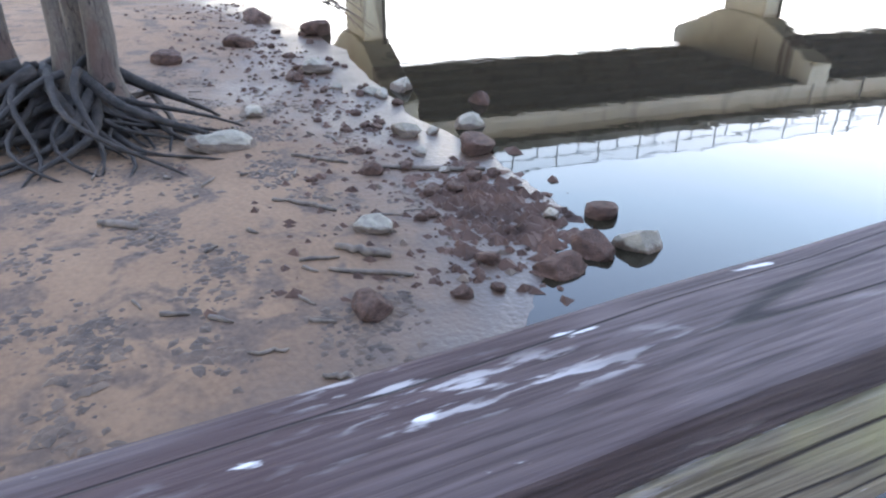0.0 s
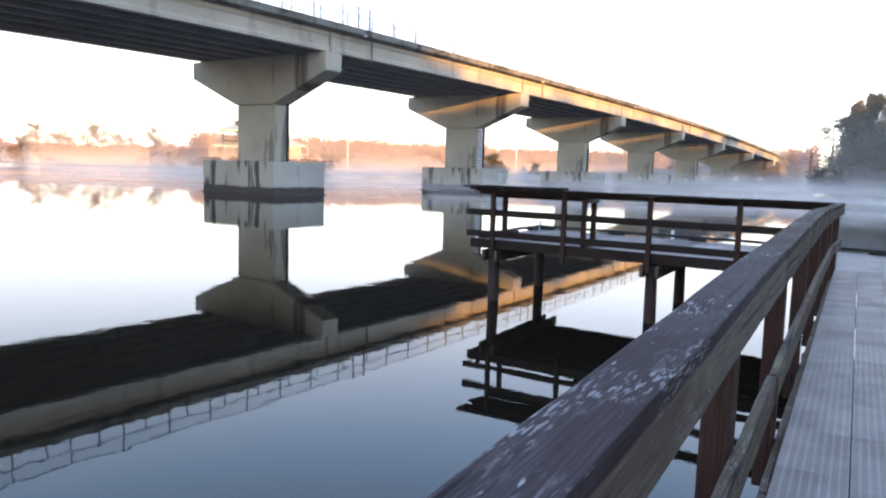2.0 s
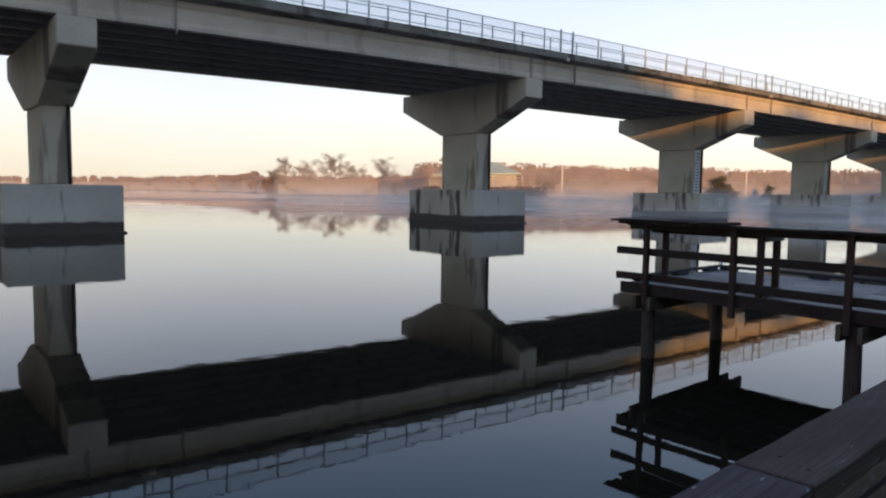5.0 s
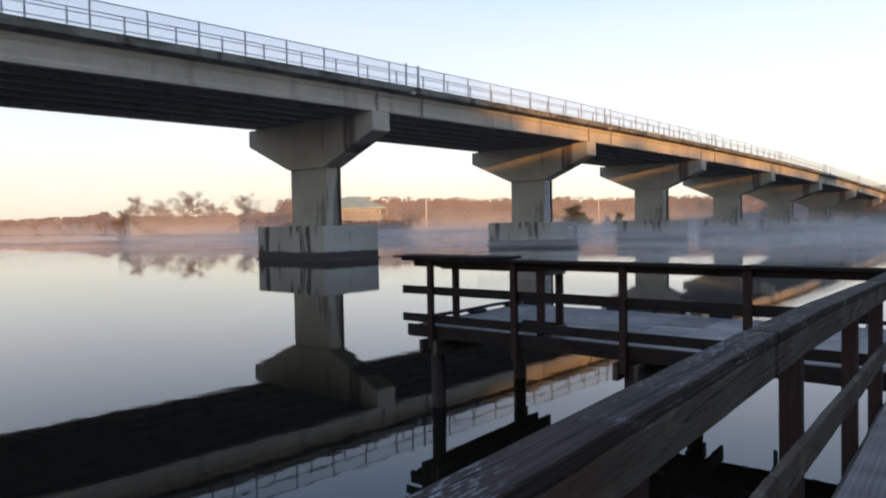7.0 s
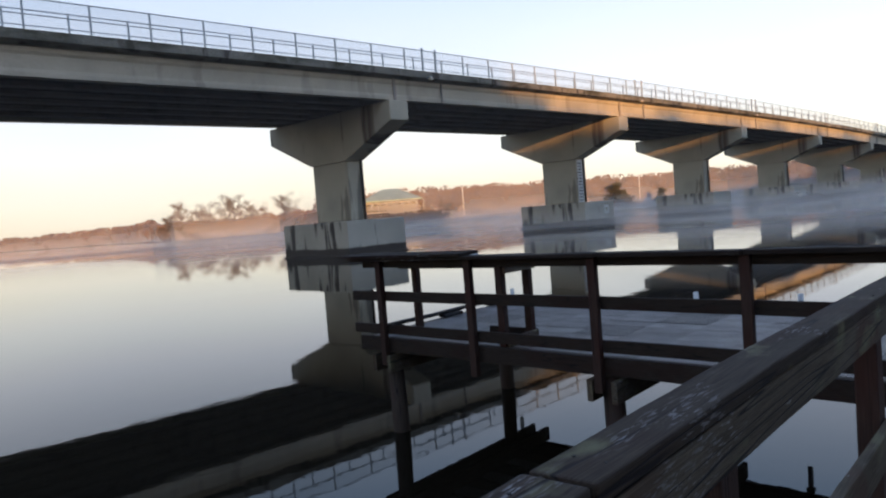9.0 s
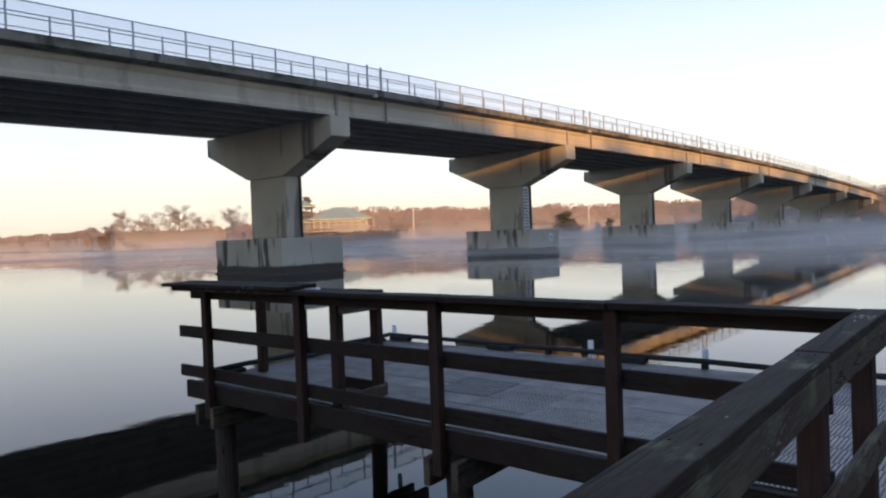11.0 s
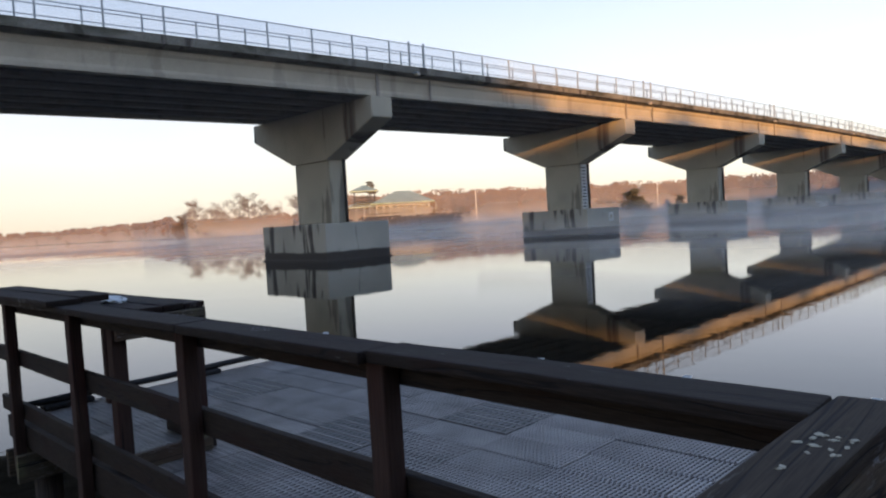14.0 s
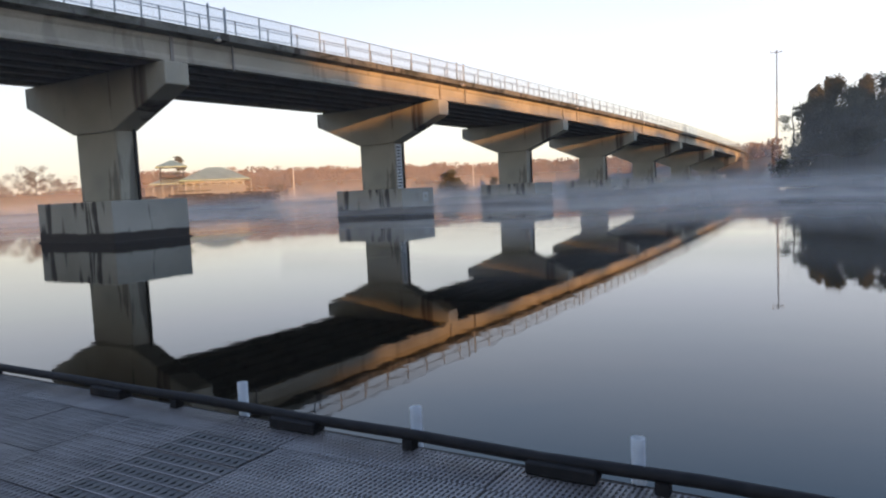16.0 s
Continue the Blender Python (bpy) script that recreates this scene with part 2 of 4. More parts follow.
ROCK = rock_mat("shore_rock", (0.17, 0.152, 0.122), (0.075, 0.05, 0.034), 0.56)
ROCK_D = plain("wet_dark_rock", (0.019, 0.0095, 0.0068), (0.066, 0.036, 0.026), 3, 0.8, 0, 0.6, True, 0.2, 0.04)
STICK = plain("driftwood", (0.03, 0.022, 0.017), (0.10, 0.078, 0.062), 14, 0.8, 0, 0.4, True)
BARK = wood("grey_bark", "z", (0.032, 0.026, 0.021), (0.13, 0.108, 0.09))
ROOTM = plain("root_bark", (0.005, 0.0042, 0.004), (0.026, 0.021, 0.019), 10, 0.85, 0, 0.6, False, 0.3, 0.02)
LEAF_D = plain("bare_brush_twig", (0.05, 0.040, 0.034), (0.11, 0.088, 0.072), 0.2, 0.9, 0, 0)
LEAF_O = plain("autumn_cypress_leaf", (0.17, 0.112, 0.080), (0.27, 0.182, 0.130), 0.05, 0.9, 0, 0)
LEAF_G = plain("pine_needle", (0.075, 0.070, 0.042), (0.125, 0.118, 0.070), 0.25, 0.9, 0, 0)
LEAF_B = plain("bare_twig", (0.15, 0.115, 0.088), (0.27, 0.215, 0.165), 0.2, 0.9, 0, 0)
ROOF_G = plain("green_metal_roof", (0.20, 0.30, 0.24), (0.30, 0.40, 0.32), 0.5, 0.45, 0.2, 0.05)
LITTER = plain("dead_leaf", (0.018, 0.012, 0.009), (0.07, 0.045, 0.03), 9, 0.85, 0, 0)
WALL_W = plain("pale_siding", (0.36, 0.38, 0.40), (0.50, 0.52, 0.54), 1.5, 0.7, 0, 0.05)
DARKW = plain("dark_window_glass", (0.03, 0.035, 0.04), (0.06, 0.065, 0.07), 1, 0.15, 0, 0, False, 0.6)


def wire_mat():
    """Fine chain-link: mostly open, thin galvanised wire."""
    m, nt, b = mat_nodes("chain_link_wire", 0.5, 0.3)
    b.inputs["Base Color"].default_value = (0.36, 0.44, 0.48, 1)
    b.inputs["Alpha"].default_value = 0.27
    return m


WIRE = wire_mat()


def water_mat():
    m, nt, b = mat_nodes("river_water", 0.014, 0, 0.42)
    b.inputs["IOR"].default_value = 1.36
    b.inputs["Base Color"].default_value = (0.0105, 0.0085, 0.0055, 1)
    big = tex(nt, 1.6, 5, (1, 1, 1), 0.3)
    n = nt.nodes.new("ShaderNodeBump")
    n.inputs["Strength"].default_value, n.inputs["Distance"].default_value = 0.065, 0.02
    nt.links.new(big, n.inputs["Height"])
    nt.links.new(n.outputs[0], b.inputs["Normal"])
    return m


def sand_mat():
    m, nt, b = mat_nodes("shore_sand", 0.9, 0, 0.3)
    big = tex(nt, 0.9, 5, distort=0.5)
    fine = tex(nt, 25, 6)
    blot = tex(nt, 3.2, 5, distort=0.6)
    col = ramp_of(nt, big, ((0.3, (0.085, 0.050, 0.030)), (0.7, (0.150, 0.092, 0.055))))
    col = mixc(nt, bw(nt, blot, 0.50, 0.62), col, (0.042, 0.030, 0.025))
    col = mixc(nt, 0.3, col, ramp_of(nt, fine, ((0.3, (0.045, 0.028, 0.018)), (0.7, (0.16, 0.098, 0.058)))))
    # wet band near the waterline, and grass and leaf litter far from the shore
    co = nt.nodes.new("ShaderNodeTexCoord")
    sp = nt.nodes.new("ShaderNodeSeparateXYZ")
    nt.links.new(co.outputs["Object"], sp.inputs[0])
    ad = nt.nodes.new("ShaderNodeMath")
    ad.operation, ad.inputs[1].default_value = "MULTIPLY_ADD", 0.12
    nt.links.new(tex(nt, 1.5, 4), ad.inputs[0])
    nt.links.new(sp.outputs["Z"], ad.inputs[2])
    wet = ramp_of(nt, ad.outputs[0], ((0.09, (1, 1, 1)), (0.22, (0, 0, 0))))
    col = mixc(nt, wet, col, (0.038, 0.023, 0.016))
    land = ramp_of(nt, ad.outputs[0], ((0.75, (0, 0, 0)), (0.95, (1, 1, 1))))
    col = mixc(nt, land, col, ramp_of(nt, big, ((0.3, (0.05, 0.038, 0.026)), (0.7, (0.10, 0.07, 0.045)))))
    nt.links.new(col, b.inputs["Base Color"])
    ro = ramp_of(nt, ad.outputs[0], ((0.07, (0.3, 0.3, 0.3)), (0.20, (0.95, 0.95, 0.95))))
    nt.links.new(ro, b.inputs["Roughness"])
    bump(nt, b, fine, 0.4, 0.02)
    return m


WATER, SAND = water_mat(), sand_mat()
BANK = plain("dark_bank_soil", (0.045, 0.034, 0.024), (0.10, 0.072, 0.048), 0.6, 0.95, 0, 0.3, False, 0.1, 0.05)


# ---- mesh helpers ----
def thing(name, label, category, group="", loc=(0, 0, 0), kind=""):
    ob = new(name)
    ob.location = loc
    ob.empty_display_size = 0.2
    return tagged(ob, label, category, group, kind)


def mesh_of(name, bm, material, smooth=False):
    me = bpy.data.meshes.new(name)
    bm.to_mesh(me)
    bm.free()
    me.materials.append(material)
    if smooth:
        me.shade_smooth()
    return me


def part(name, bm, material, parent=None, label="", smooth=False):
    """Links a bmesh, in world metres relative to the parent's origin, as one mesh object."""
    me = bm if isinstance(bm, bpy.types.Mesh) else mesh_of(name, bm, material, smooth)
    ob = new(name, me)
    ob.parent = parent
    return tagged(ob, label)


def box(x0, x1, y0, y1, z0, z1, bev=0.0, bm=None, m=None):
    own = bmesh.new()
    bmesh.ops.create_cube(own, size=1)
    for v in own.verts:
        v.co = Vector((x0 + (v.co.x + 0.5) * (x1 - x0), y0 + (v.co.y + 0.5) * (y1 - y0), z0 + (v.co.z + 0.5) * (z1 - z0)))
    if bev:
        bmesh.ops.bevel(own, geom=own.edges[:], offset=bev, segments=2, affect="EDGES", profile=0.6)
    if m is not None:
        own.transform(m)
    if bm is None:
        return own
    join(bm, own)
    return bm


def join(bm, own):
    me = bpy.data.meshes.new("tmp")
    own.to_mesh(me)
    own.free()
    bm.from_mesh(me)
    bpy.data.meshes.remove(me)


def prism(profile, axis_pts, bm=None):
    """A closed profile of (a, b) points swept from one y to another: x = a, z = b."""
    bm = bm or bmesh.new()
    rings = []
    for y, dx, dz in axis_pts:
        rings.append([bm.verts.new((a + dx, y, b + dz)) for a, b in profile])
    n = len(profile)
    for r0, r1 in zip(rings, rings[1:]):
        for i in range(n):
            bm.faces.new((r0[i], r0[(i + 1) % n], r1[(i + 1) % n], r1[i]))
    bm.faces.new(rings[0][::-1])
    bm.faces.new(rings[-1])
    bmesh.ops.recalc_face_normals(bm, faces=bm.faces[:])
    return bm


def tube(bm, pts, radii, n=8, cap=True):
    pts = [Vector(p) for p in pts]
    rings = []
    for i, p in enumerate(pts):
        d = (pts[min(i + 1, len(pts) - 1)] - pts[max(i - 1, 0)]).normalized()
        u = d.cross(Vector((0.3, 0.2, 0.93)) if abs(d.z) < 0.9 else Vector((1, 0, 0))).normalized()
        w = d.cross(u)
        r = radii[i] if hasattr(radii, "__len__") else radii
        rings.append([bm.verts.new(p + r * (math.cos(2 * math.pi * k / n) * u + math.sin(2 * math.pi * k / n) * w)) for k in range(n)])
    for a, b in zip(rings, rings[1:]):
        for k in range(n):
            bm.faces.new((a[k], a[(k + 1) % n], b[(k + 1) % n], b[k]))
    if cap:
        bm.faces.new(rings[0][::-1])
        bm.faces.new(rings[-1])
    return bm


def plank(name, x0, x1, y0, y1, z0, z1, material, parent, bev=0.006, warp=0.0, label=""):
    """A sawn board whose long edges wander a little."""
    size = (x1 - x0, y1 - y0, z1 - z0)
    ax = size.index(max(size))
    bm = box(x0, x1, y0, y1, z0, z1)
    cuts = min(40, max(1, int(size[ax] / (0.14 if warp else 0.4))))
    es = [e for e in bm.edges if abs((e.verts[0].co - e.verts[1].co)[ax]) > 0.5 * size[ax]]
    bmesh.ops.subdivide_edges(bm, edges=es, cuts=cuts, use_grid_fill=True)
    long_es = [e for e in bm.edges if len(e.link_faces) == 2 and e.calc_face_angle(0) > 1.0]
    bmesh.ops.bevel(bm, geom=long_es, offset=bev, segments=2, affect="EDGES", profile=0.6)
    if warp:
        for v in bm.verts:
            q = v.co * 1.3 + Vector((x0 * 3.1, y0 * 1.7, z0 * 2.3))
            v.co += Vector((noise.noise(q), noise.noise(q + Vector((9, 0, 0))), noise.noise(q + Vector((0, 9, 0))))) * warp
            v.co += Vector((noise.noise(q * 7), noise.noise(q * 7 + Vector((9, 0, 0))), noise.noise(q * 7 + Vector((0, 9, 0))))) * warp * 0.55
    return part(name, bm, material, parent, label)


def from_np(name, verts, faces, material):
    me = bpy.data.meshes.new(name)
    me.from_pydata(verts.tolist() if hasattr(verts, "tolist") else verts, [], faces.tolist() if hasattr(faces, "tolist") else faces)
    me.materials.append(material)
    return me


OCT_V = np.array([[1, 0, 0], [-1, 0, 0], [0, 1, 0], [0, -1, 0], [0, 0, 1], [0, 0, -1]], float)
OCT_F = np.array([[0, 2, 4], [2, 1, 4], [1, 3, 4], [3, 0, 4], [2, 0, 5], [1, 2, 5], [3, 1, 5], [0, 3, 5]])


def clumps(rng, centres, sizes, flat=0.6):
    """Ragged little leaf clumps: vertices and faces of many jittered eight-sided bodies."""
    n = len(centres)
    v = OCT_V[None] * (sizes[:, None, None] * rng.uniform(0.45, 1.3, (n, 6, 1)))
    a = rng.uniform(0, 6.28, n)
    c, s = np.cos(a)[:, None], np.sin(a)[:, None]
    x, y = v[:, :, 0] * c - v[:, :, 1] * s, v[:, :, 0] * s + v[:, :, 1] * c
    v = np.stack([x, y, v[:, :, 2] * flat], 2) + centres[:, None]
    f = OCT_F[None] + 6 * np.arange(n)[:, None, None]
    return v.reshape(-1, 3), f.reshape(-1, 3)


# ---- ground and water ----
SHORE = [(-180, 60), (-100, 48), (-60, 44), (-30, 50), (-15, 95), (-8, 128), (-4, 138), (2.4, 150), (3.5, 215), (6, 245), (12, 265), (20, 280), (30, 262), (43, 222), (50, 228), (53, 295), (62, 310), (64.5, 520), (70, 640), (80, 900), (95, 1300), (130, 1500), (180, 60)]


def shore_dist(az):
    for (a0, d0), (a1, d1) in zip(SHORE, SHORE[1:]):
        if a0 <= az <= a1:
            return d0 + (d1 - d0) * (az - a0) / (a1 - a0)
    return 100.0


WATERLINE = [(-60, -9.0), (-16, -10.9), (-10.7, -10.45), (-6.9, -10.8), (-5.4, -10.58), (-4.0, -10.6), (-3.1, -11.4), (-2.55, -11.85), (-2.15, -12.6), (-1.7, -14.5), (-0.8, -17), (30, -19)]


def ground_z(x, y):
    dx, dy = x, y + 5.0
    r, az = math.hypot(dx, dy), math.degrees(math.atan2(-dx, dy))
    q = Vector((x * 0.35, y * 0.35, 0))
    far = (r - shore_dist(az)) * 0.05
    far = -1.5 if far < -1.5 else (0.9 * far if far < 1 else 0.9 + min(2.0, (far - 1) * 0.15))
    yw = WATERLINE[-1][1]
    for (x0, y0), (x1, y1) in zip(WATERLINE, WATERLINE[1:]):
        if x < x1:
            yw = y0 + (y1 - y0) * min(1, max(0, (x - x0) / (x1 - x0)))
            break
    yw += 0.10 * noise.noise(Vector((x * 1.7, 0, 3)))
    d = yw - y
    near = 0.062 * d + (0.03 * noise.noise(q * 3) + 0.10 * noise.noise(q)) * min(1, max(0, d * 0.6)) if d > 0 else max(-1.5, 0.16 * d)
    near = min(near, 2.4)
    if r > 70:
        near = min(near, 1.2)
    return max(far, near, -1.5)


def build_ground():
    na, radii = 264, []
    r = 0.4
    while r < 4500:
        radii.append(r)
        r += max(0.13, 0.035 * r) if r < 25 else 0.06 * r
    vs, fs = [(0, -13.0, -0.8)], []
    for r in radii:
        for k in range(na):
            a = 2 * math.pi * k / na
            x, y = r * math.cos(a) - 3.0 * max(0, 1 - r / 60), -5 + r * math.sin(a) - 7.5 * max(0, 1 - r / 60)
            vs.append((x, y, ground_z(x, y)))
    vs[0] = (-3.0, -12.5, ground_z(-3.0, -12.5))
    for k in range(na):
        fs.append((0, 1 + k, 1 + (k + 1) % na))
    for i in range(len(radii) - 1):
        for k in range(na):
            a, b = 1 + i * na + k, 1 + i * na + (k + 1) % na
            fs.append((a, a + na, b + na, b))
    me = from_np("ground", vs, fs, SAND)
    me.materials.append(BANK)
    ring = next(i for i, q in enumerate(radii) if q > 45)
    for k, f in enumerate(me.polygons):
        f.material_index = 1 if k >= na * (ring + 1) else 0
    me.shade_smooth()
    tagged(new("ground", me), "damp tan sand shore and river banks under the water", "ground", kind="structure")
    bm = bmesh.new()
    s = 4200
    bm.faces.new([bm.verts.new(c) for c in ((-s, -s, 0), (s, -s, 0), (s, s, 0), (-s, s, 0))])
    tagged(new("water", mesh_of("water", bm, WATER)), "calm dark river water mirroring the bridge and pale sky", "water", kind="structure")


build_ground()

# ---- the road bridge ----
SPAN = 31.82
BR = Matrix.Translation((-43.7, 33.65, 0)) @ Matrix.Rotation(radians(-4.1), 4, "Z")


def cap_z(s):
    """Height of the pier caps' tops along the bridge: a long, low hump."""
    return 11.32 - 0.00013 * (s - 25) ** 2 if s < 200 else 7.34 - 0.0455 * (s - 200)


def chamfered(bm, off, seg=1):
    bmesh.ops.bevel(bm, geom=[e for e in bm.edges if e.calc_face_angle(0) > 0.3], offset=off, segments=seg, affect="EDGES")
    return bm


def bridge_pier(i):
    s = SPAN * i
    t = cap_z(s)
    p = thing("bridge_pier", "grey concrete hammerhead bridge pier on a stained footing", "bridge pier", "bridge piers")
    p.matrix_world = BR @ Matrix.Translation((0, s, 0))
    ft = 2.7 if -2 < i < 8 else 2.3
    part("footing", chamfered(box(-4.3, 4.3, -2.92, 2.92, -1.5, ft), 0.06), CONC_T, p, "pale concrete footing with dark tide band")
    part("footing_ledge", chamfered(box(-4.42, 4.42, -3.04, 3.04, -1.5, 0.10), 0.03), CONC_T, p)
    part("stem", chamfered(box(-2.5, 2.1, -0.72, 0.72, ft + 0.004, t - 3.85), 0.07), CONC, p)
    cap = prism([(-8.2, t), (-8.2, t - 1.42), (-2.5, t - 3.85), (2.1, t - 3.85), (7.9, t - 1.42), (7.9, t)], [(-0.92, 0, 0), (0.92, 0, 0)])
    part("cap", chamfered(cap, 0.06), CAPC, p, "flared concrete pier cap with dark streaks")
    part("drain_pipe", tube(bmesh.new(), [(2.22, 0.62, t - 3.7), (2.22, 0.62, ft + 0.004)], 0.11, 8), PIPE, p, "dark drain pipe down the stem", True)
    for g in range(7):
        x = -7.2 + 2.4 * g
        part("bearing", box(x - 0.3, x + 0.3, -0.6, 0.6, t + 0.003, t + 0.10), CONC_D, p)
    return p


piers = [bridge_pier(i) for i in range(-3, 10)]

bridge = thing("road_bridge", "long grey concrete girder road bridge over the river", "bridge")
bridge.matrix_world = BR
I_PROF = [(-0.35, 0.0), (-0.35, 0.22), (-0.1, 0.42), (-0.1, 1.12), (-0.33, 1.28), (-0.33, 1.52), (0.33, 1.52), (0.33, 1.28), (0.1, 1.12), (0.1, 0.42), (0.35, 0.22), (0.35, 0.0)]
for i in range(-4, 9):
    s0, s1 = SPAN * i, SPAN * (i + 1)
    ss = [s0 + 0.03 + (s1 - s0 - 0.06) * k / 4 for k in range(5)]
    for g in range(7):
        x = -7.2 + 2.4 * g
        prof = I_PROF if g < 6 else [(a * 0.9, b) if a < 0 else (0.20 if 0.3 < b < 1.2 else 0.30, b) for a, b in I_PROF]
        # inner girders take the concrete that has the deck's shade in its colour
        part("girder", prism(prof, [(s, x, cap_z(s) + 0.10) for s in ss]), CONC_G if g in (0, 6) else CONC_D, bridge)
    slab = [(-8.2, 1.78), (-8.2, 2.28), (-7.75, 2.28), (-7.7, 2.05), (7.7, 2.05), (7.75, 2.28), (8.2, 2.28), (8.2, 1.78), (7.6, 1.66), (-7.6, 1.66)]
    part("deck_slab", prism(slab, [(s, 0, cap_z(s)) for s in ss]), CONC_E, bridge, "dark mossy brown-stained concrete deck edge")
    if i > -3:
        # down pipe, bracket lamp and joint filler beside each pier
        s, t = s0 + 2.9, cap_z(s0)
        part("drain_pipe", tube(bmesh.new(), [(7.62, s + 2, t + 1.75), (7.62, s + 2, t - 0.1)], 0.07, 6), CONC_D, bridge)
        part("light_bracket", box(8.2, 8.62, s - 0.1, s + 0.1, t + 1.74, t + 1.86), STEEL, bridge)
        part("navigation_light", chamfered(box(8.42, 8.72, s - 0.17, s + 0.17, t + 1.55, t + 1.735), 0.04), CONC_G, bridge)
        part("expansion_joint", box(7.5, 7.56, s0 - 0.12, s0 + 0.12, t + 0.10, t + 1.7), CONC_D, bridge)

post_me = mesh_of("post", chamfered(box(-0.045, 0.045, -0.045, 0.045, 0, 1.62), 0.01), STEEL)
tall_me = mesh_of("tall_post", chamfered(box(-0.06, 0.06, -0.06, 0.06, 0, 1.8), 0.01), STEEL)
for side, lag, base in ((8.0, 0.0, 2.275), (6.0, -0.38, 2.05), (-8.0, 0.0, 2.275)):
    inner = side == 6.0
    fence = thing("bridge_fence", "grey galvanised inner rail between walkway and road" if inner else "grey galvanised two-rail bridge safety fence", "fence", "bridge fences")
    fence.matrix_world = BR
    k0, k1 = -34, 88
    for k in range(k0, k1):
        s = 0.85 + lag + 3.18 * k
        ob = part("post", post_me, STEEL, fence)
        ob.location = (side, s, cap_z(s) + base)
        ob.scale.z = 1.14 if inner else 1.0
    if not inner:
        for i in range(-3, 9):
            for d in (2.7, 4.1):
                ob = part("tall_post", tall_me, STEEL, fence)
                ob.location = (side, SPAN * i + d, cap_z(SPAN * i) + 2.275)
    ss = [0.85 + 3.18 * k for k in range(k0, k1, 2)]
    if side == 8.0:
        bm = bmesh.new()
        edge = [(bm.verts.new((side, s, cap_z(s) + 2.36)), bm.verts.new((side, s, cap_z(s) + 3.84))) for s in ss]
        for (a, b), (c, d) in zip(edge, edge[1:]):
            bm.faces.new((a, c, d, b))
        part("wire_mesh", bm, WIRE, fence, "fine pale wire mesh")
    for nm, h, r in (("top_rail", 1.58, 0.035), ("mid_rail", 0.78, 0.03)):
        part(nm, tube(bmesh.new(), [(side, s, cap_z(s) + 2.28 + h) for s in ss], r, 5), STEEL, fence)

# clearance gauge on the third pier and a notice on its footing
gauge = thing("clearance_gauge", "white clearance gauge board with dark marks", "gauge board")
gauge.matrix_world = BR @ Matrix.Translation((0, SPAN, 0))
part("board", box(2.106, 2.16, -0.55, 0.35, 2.72, 7.4), PVC, gauge)
for k in range(13):
    part("mark", box(2.162, 2.172, -0.45 if k % 3 else -0.53, 0.12, 2.9 + 0.34 * k, 2.9 + 0.34 * k + 0.13), BLACKP, gauge)
notice = thing("footing_notice", "small square white notice on the footing", "sign")
notice.matrix_world = BR @ Matrix.Translation((0, SPAN, 0))
part("plate", box(4.306, 4.33, 0.9, 1.7, 1.3, 2.2), PVC, notice)
part("face_bar", box(4.332, 4.338, 1.08, 1.52, 1.5, 2.0), CONC, notice)

# ---- boardwalk and fishing platform ----
DECK = 1.19


def grating(name, lx, ly, pitch, bar, cross, material, rows=8, deep=0.02, rib=None):
    """A moulded grating panel, lx by ly, with short slots along y; rib: pale raised lines between the rows."""
    bm = bmesh.new()

    def slab_box(x0, x1, y0, y1, z0, z1, slot=0):
        v = [bm.verts.new((x, y, z)) for z in (z0, z1) for x, y in ((x0, y0), (x1, y0), (x1, y1), (x0, y1))]
        for f in ((4, 5, 6, 7), (0, 1, 5, 4), (1, 2, 6, 5), (2, 3, 7, 6), (3, 0, 4, 7)):
            bm.faces.new([v[j] for j in f]).material_index = slot
    n = int(round(lx / pitch))
    for k in range(n):
        x = -lx / 2 + pitch * (k + 0.5)
        slab_box(x - bar / 2, x + bar / 2, -ly / 2 + 0.003, ly / 2 - 0.003, -deep, 0)
    for k in range(rows + 1):
        y = -ly / 2 + 0.003 + (ly - 0.006) * k / rows
        w = cross if 0 < k < rows or rib else cross * 0.7
        slab_box(-lx / 2 + 0.003, lx / 2 - 0.003, max(-ly / 2 + 0.003, y - w / 2), min(ly / 2 - 0.003, y + w / 2), -deep * 0.9, -0.002)
        if rib:
            slab_box(-lx / 2 + 0.006, lx / 2 - 0.006, max(-ly / 2 + 0.004, y - 0.005), min(ly / 2 - 0.004, y + 0.005), -0.002, 0.004, 1)
    me = mesh_of(name, bm, material)
    if rib:
        me.materials.append(rib)
    return me


PX, PY = 0.61, 0.298
G_FINE = grating("grating_panel", PX, PY, 0.0277, 0.0128, 0.011, GRATE)
G_DENSE = grating("dense_grating_panel", PX, PY, 0.0381, 0.0195, 0.018, GRATE_D, 6)
G_COARSE = grating("coarse_grating_panel", PX, PY, 0.0508, 0.034, 0.072, GRATE_X, 3, 0.012, GRATE)

platform = thing("fishing_platform", "grey grated fishing platform on dark timber piles", "dock")
walkway = thing("boardwalk", "grey grated boardwalk on dark timber beams", "boardwalk")
rg = random.Random(4)
x_left, y_front, y_back, x_right = -5.95, 0.16, 3.16, 2.66
nx = 15
for j in range(10):
    for k in range(nx):
        x, y = x_left + PX * (k + 0.5), y_front + 0.02 + PY * (j + 0.5)
        if x > x_right:
            continue
        coarse = (k, j) in ((5, 6), (5, 7), (5, 8), (4, 3), (4, 4), (1, 4), (1, 5))
        me = G_COARSE if coarse else (G_FINE if k >= 6 or rg.random() < 0.15 else G_DENSE)
        ob = part("grating_panel", me, None, platform)
        ob.location = (x, y, DECK + rg.uniform(-0.003, 0.003))
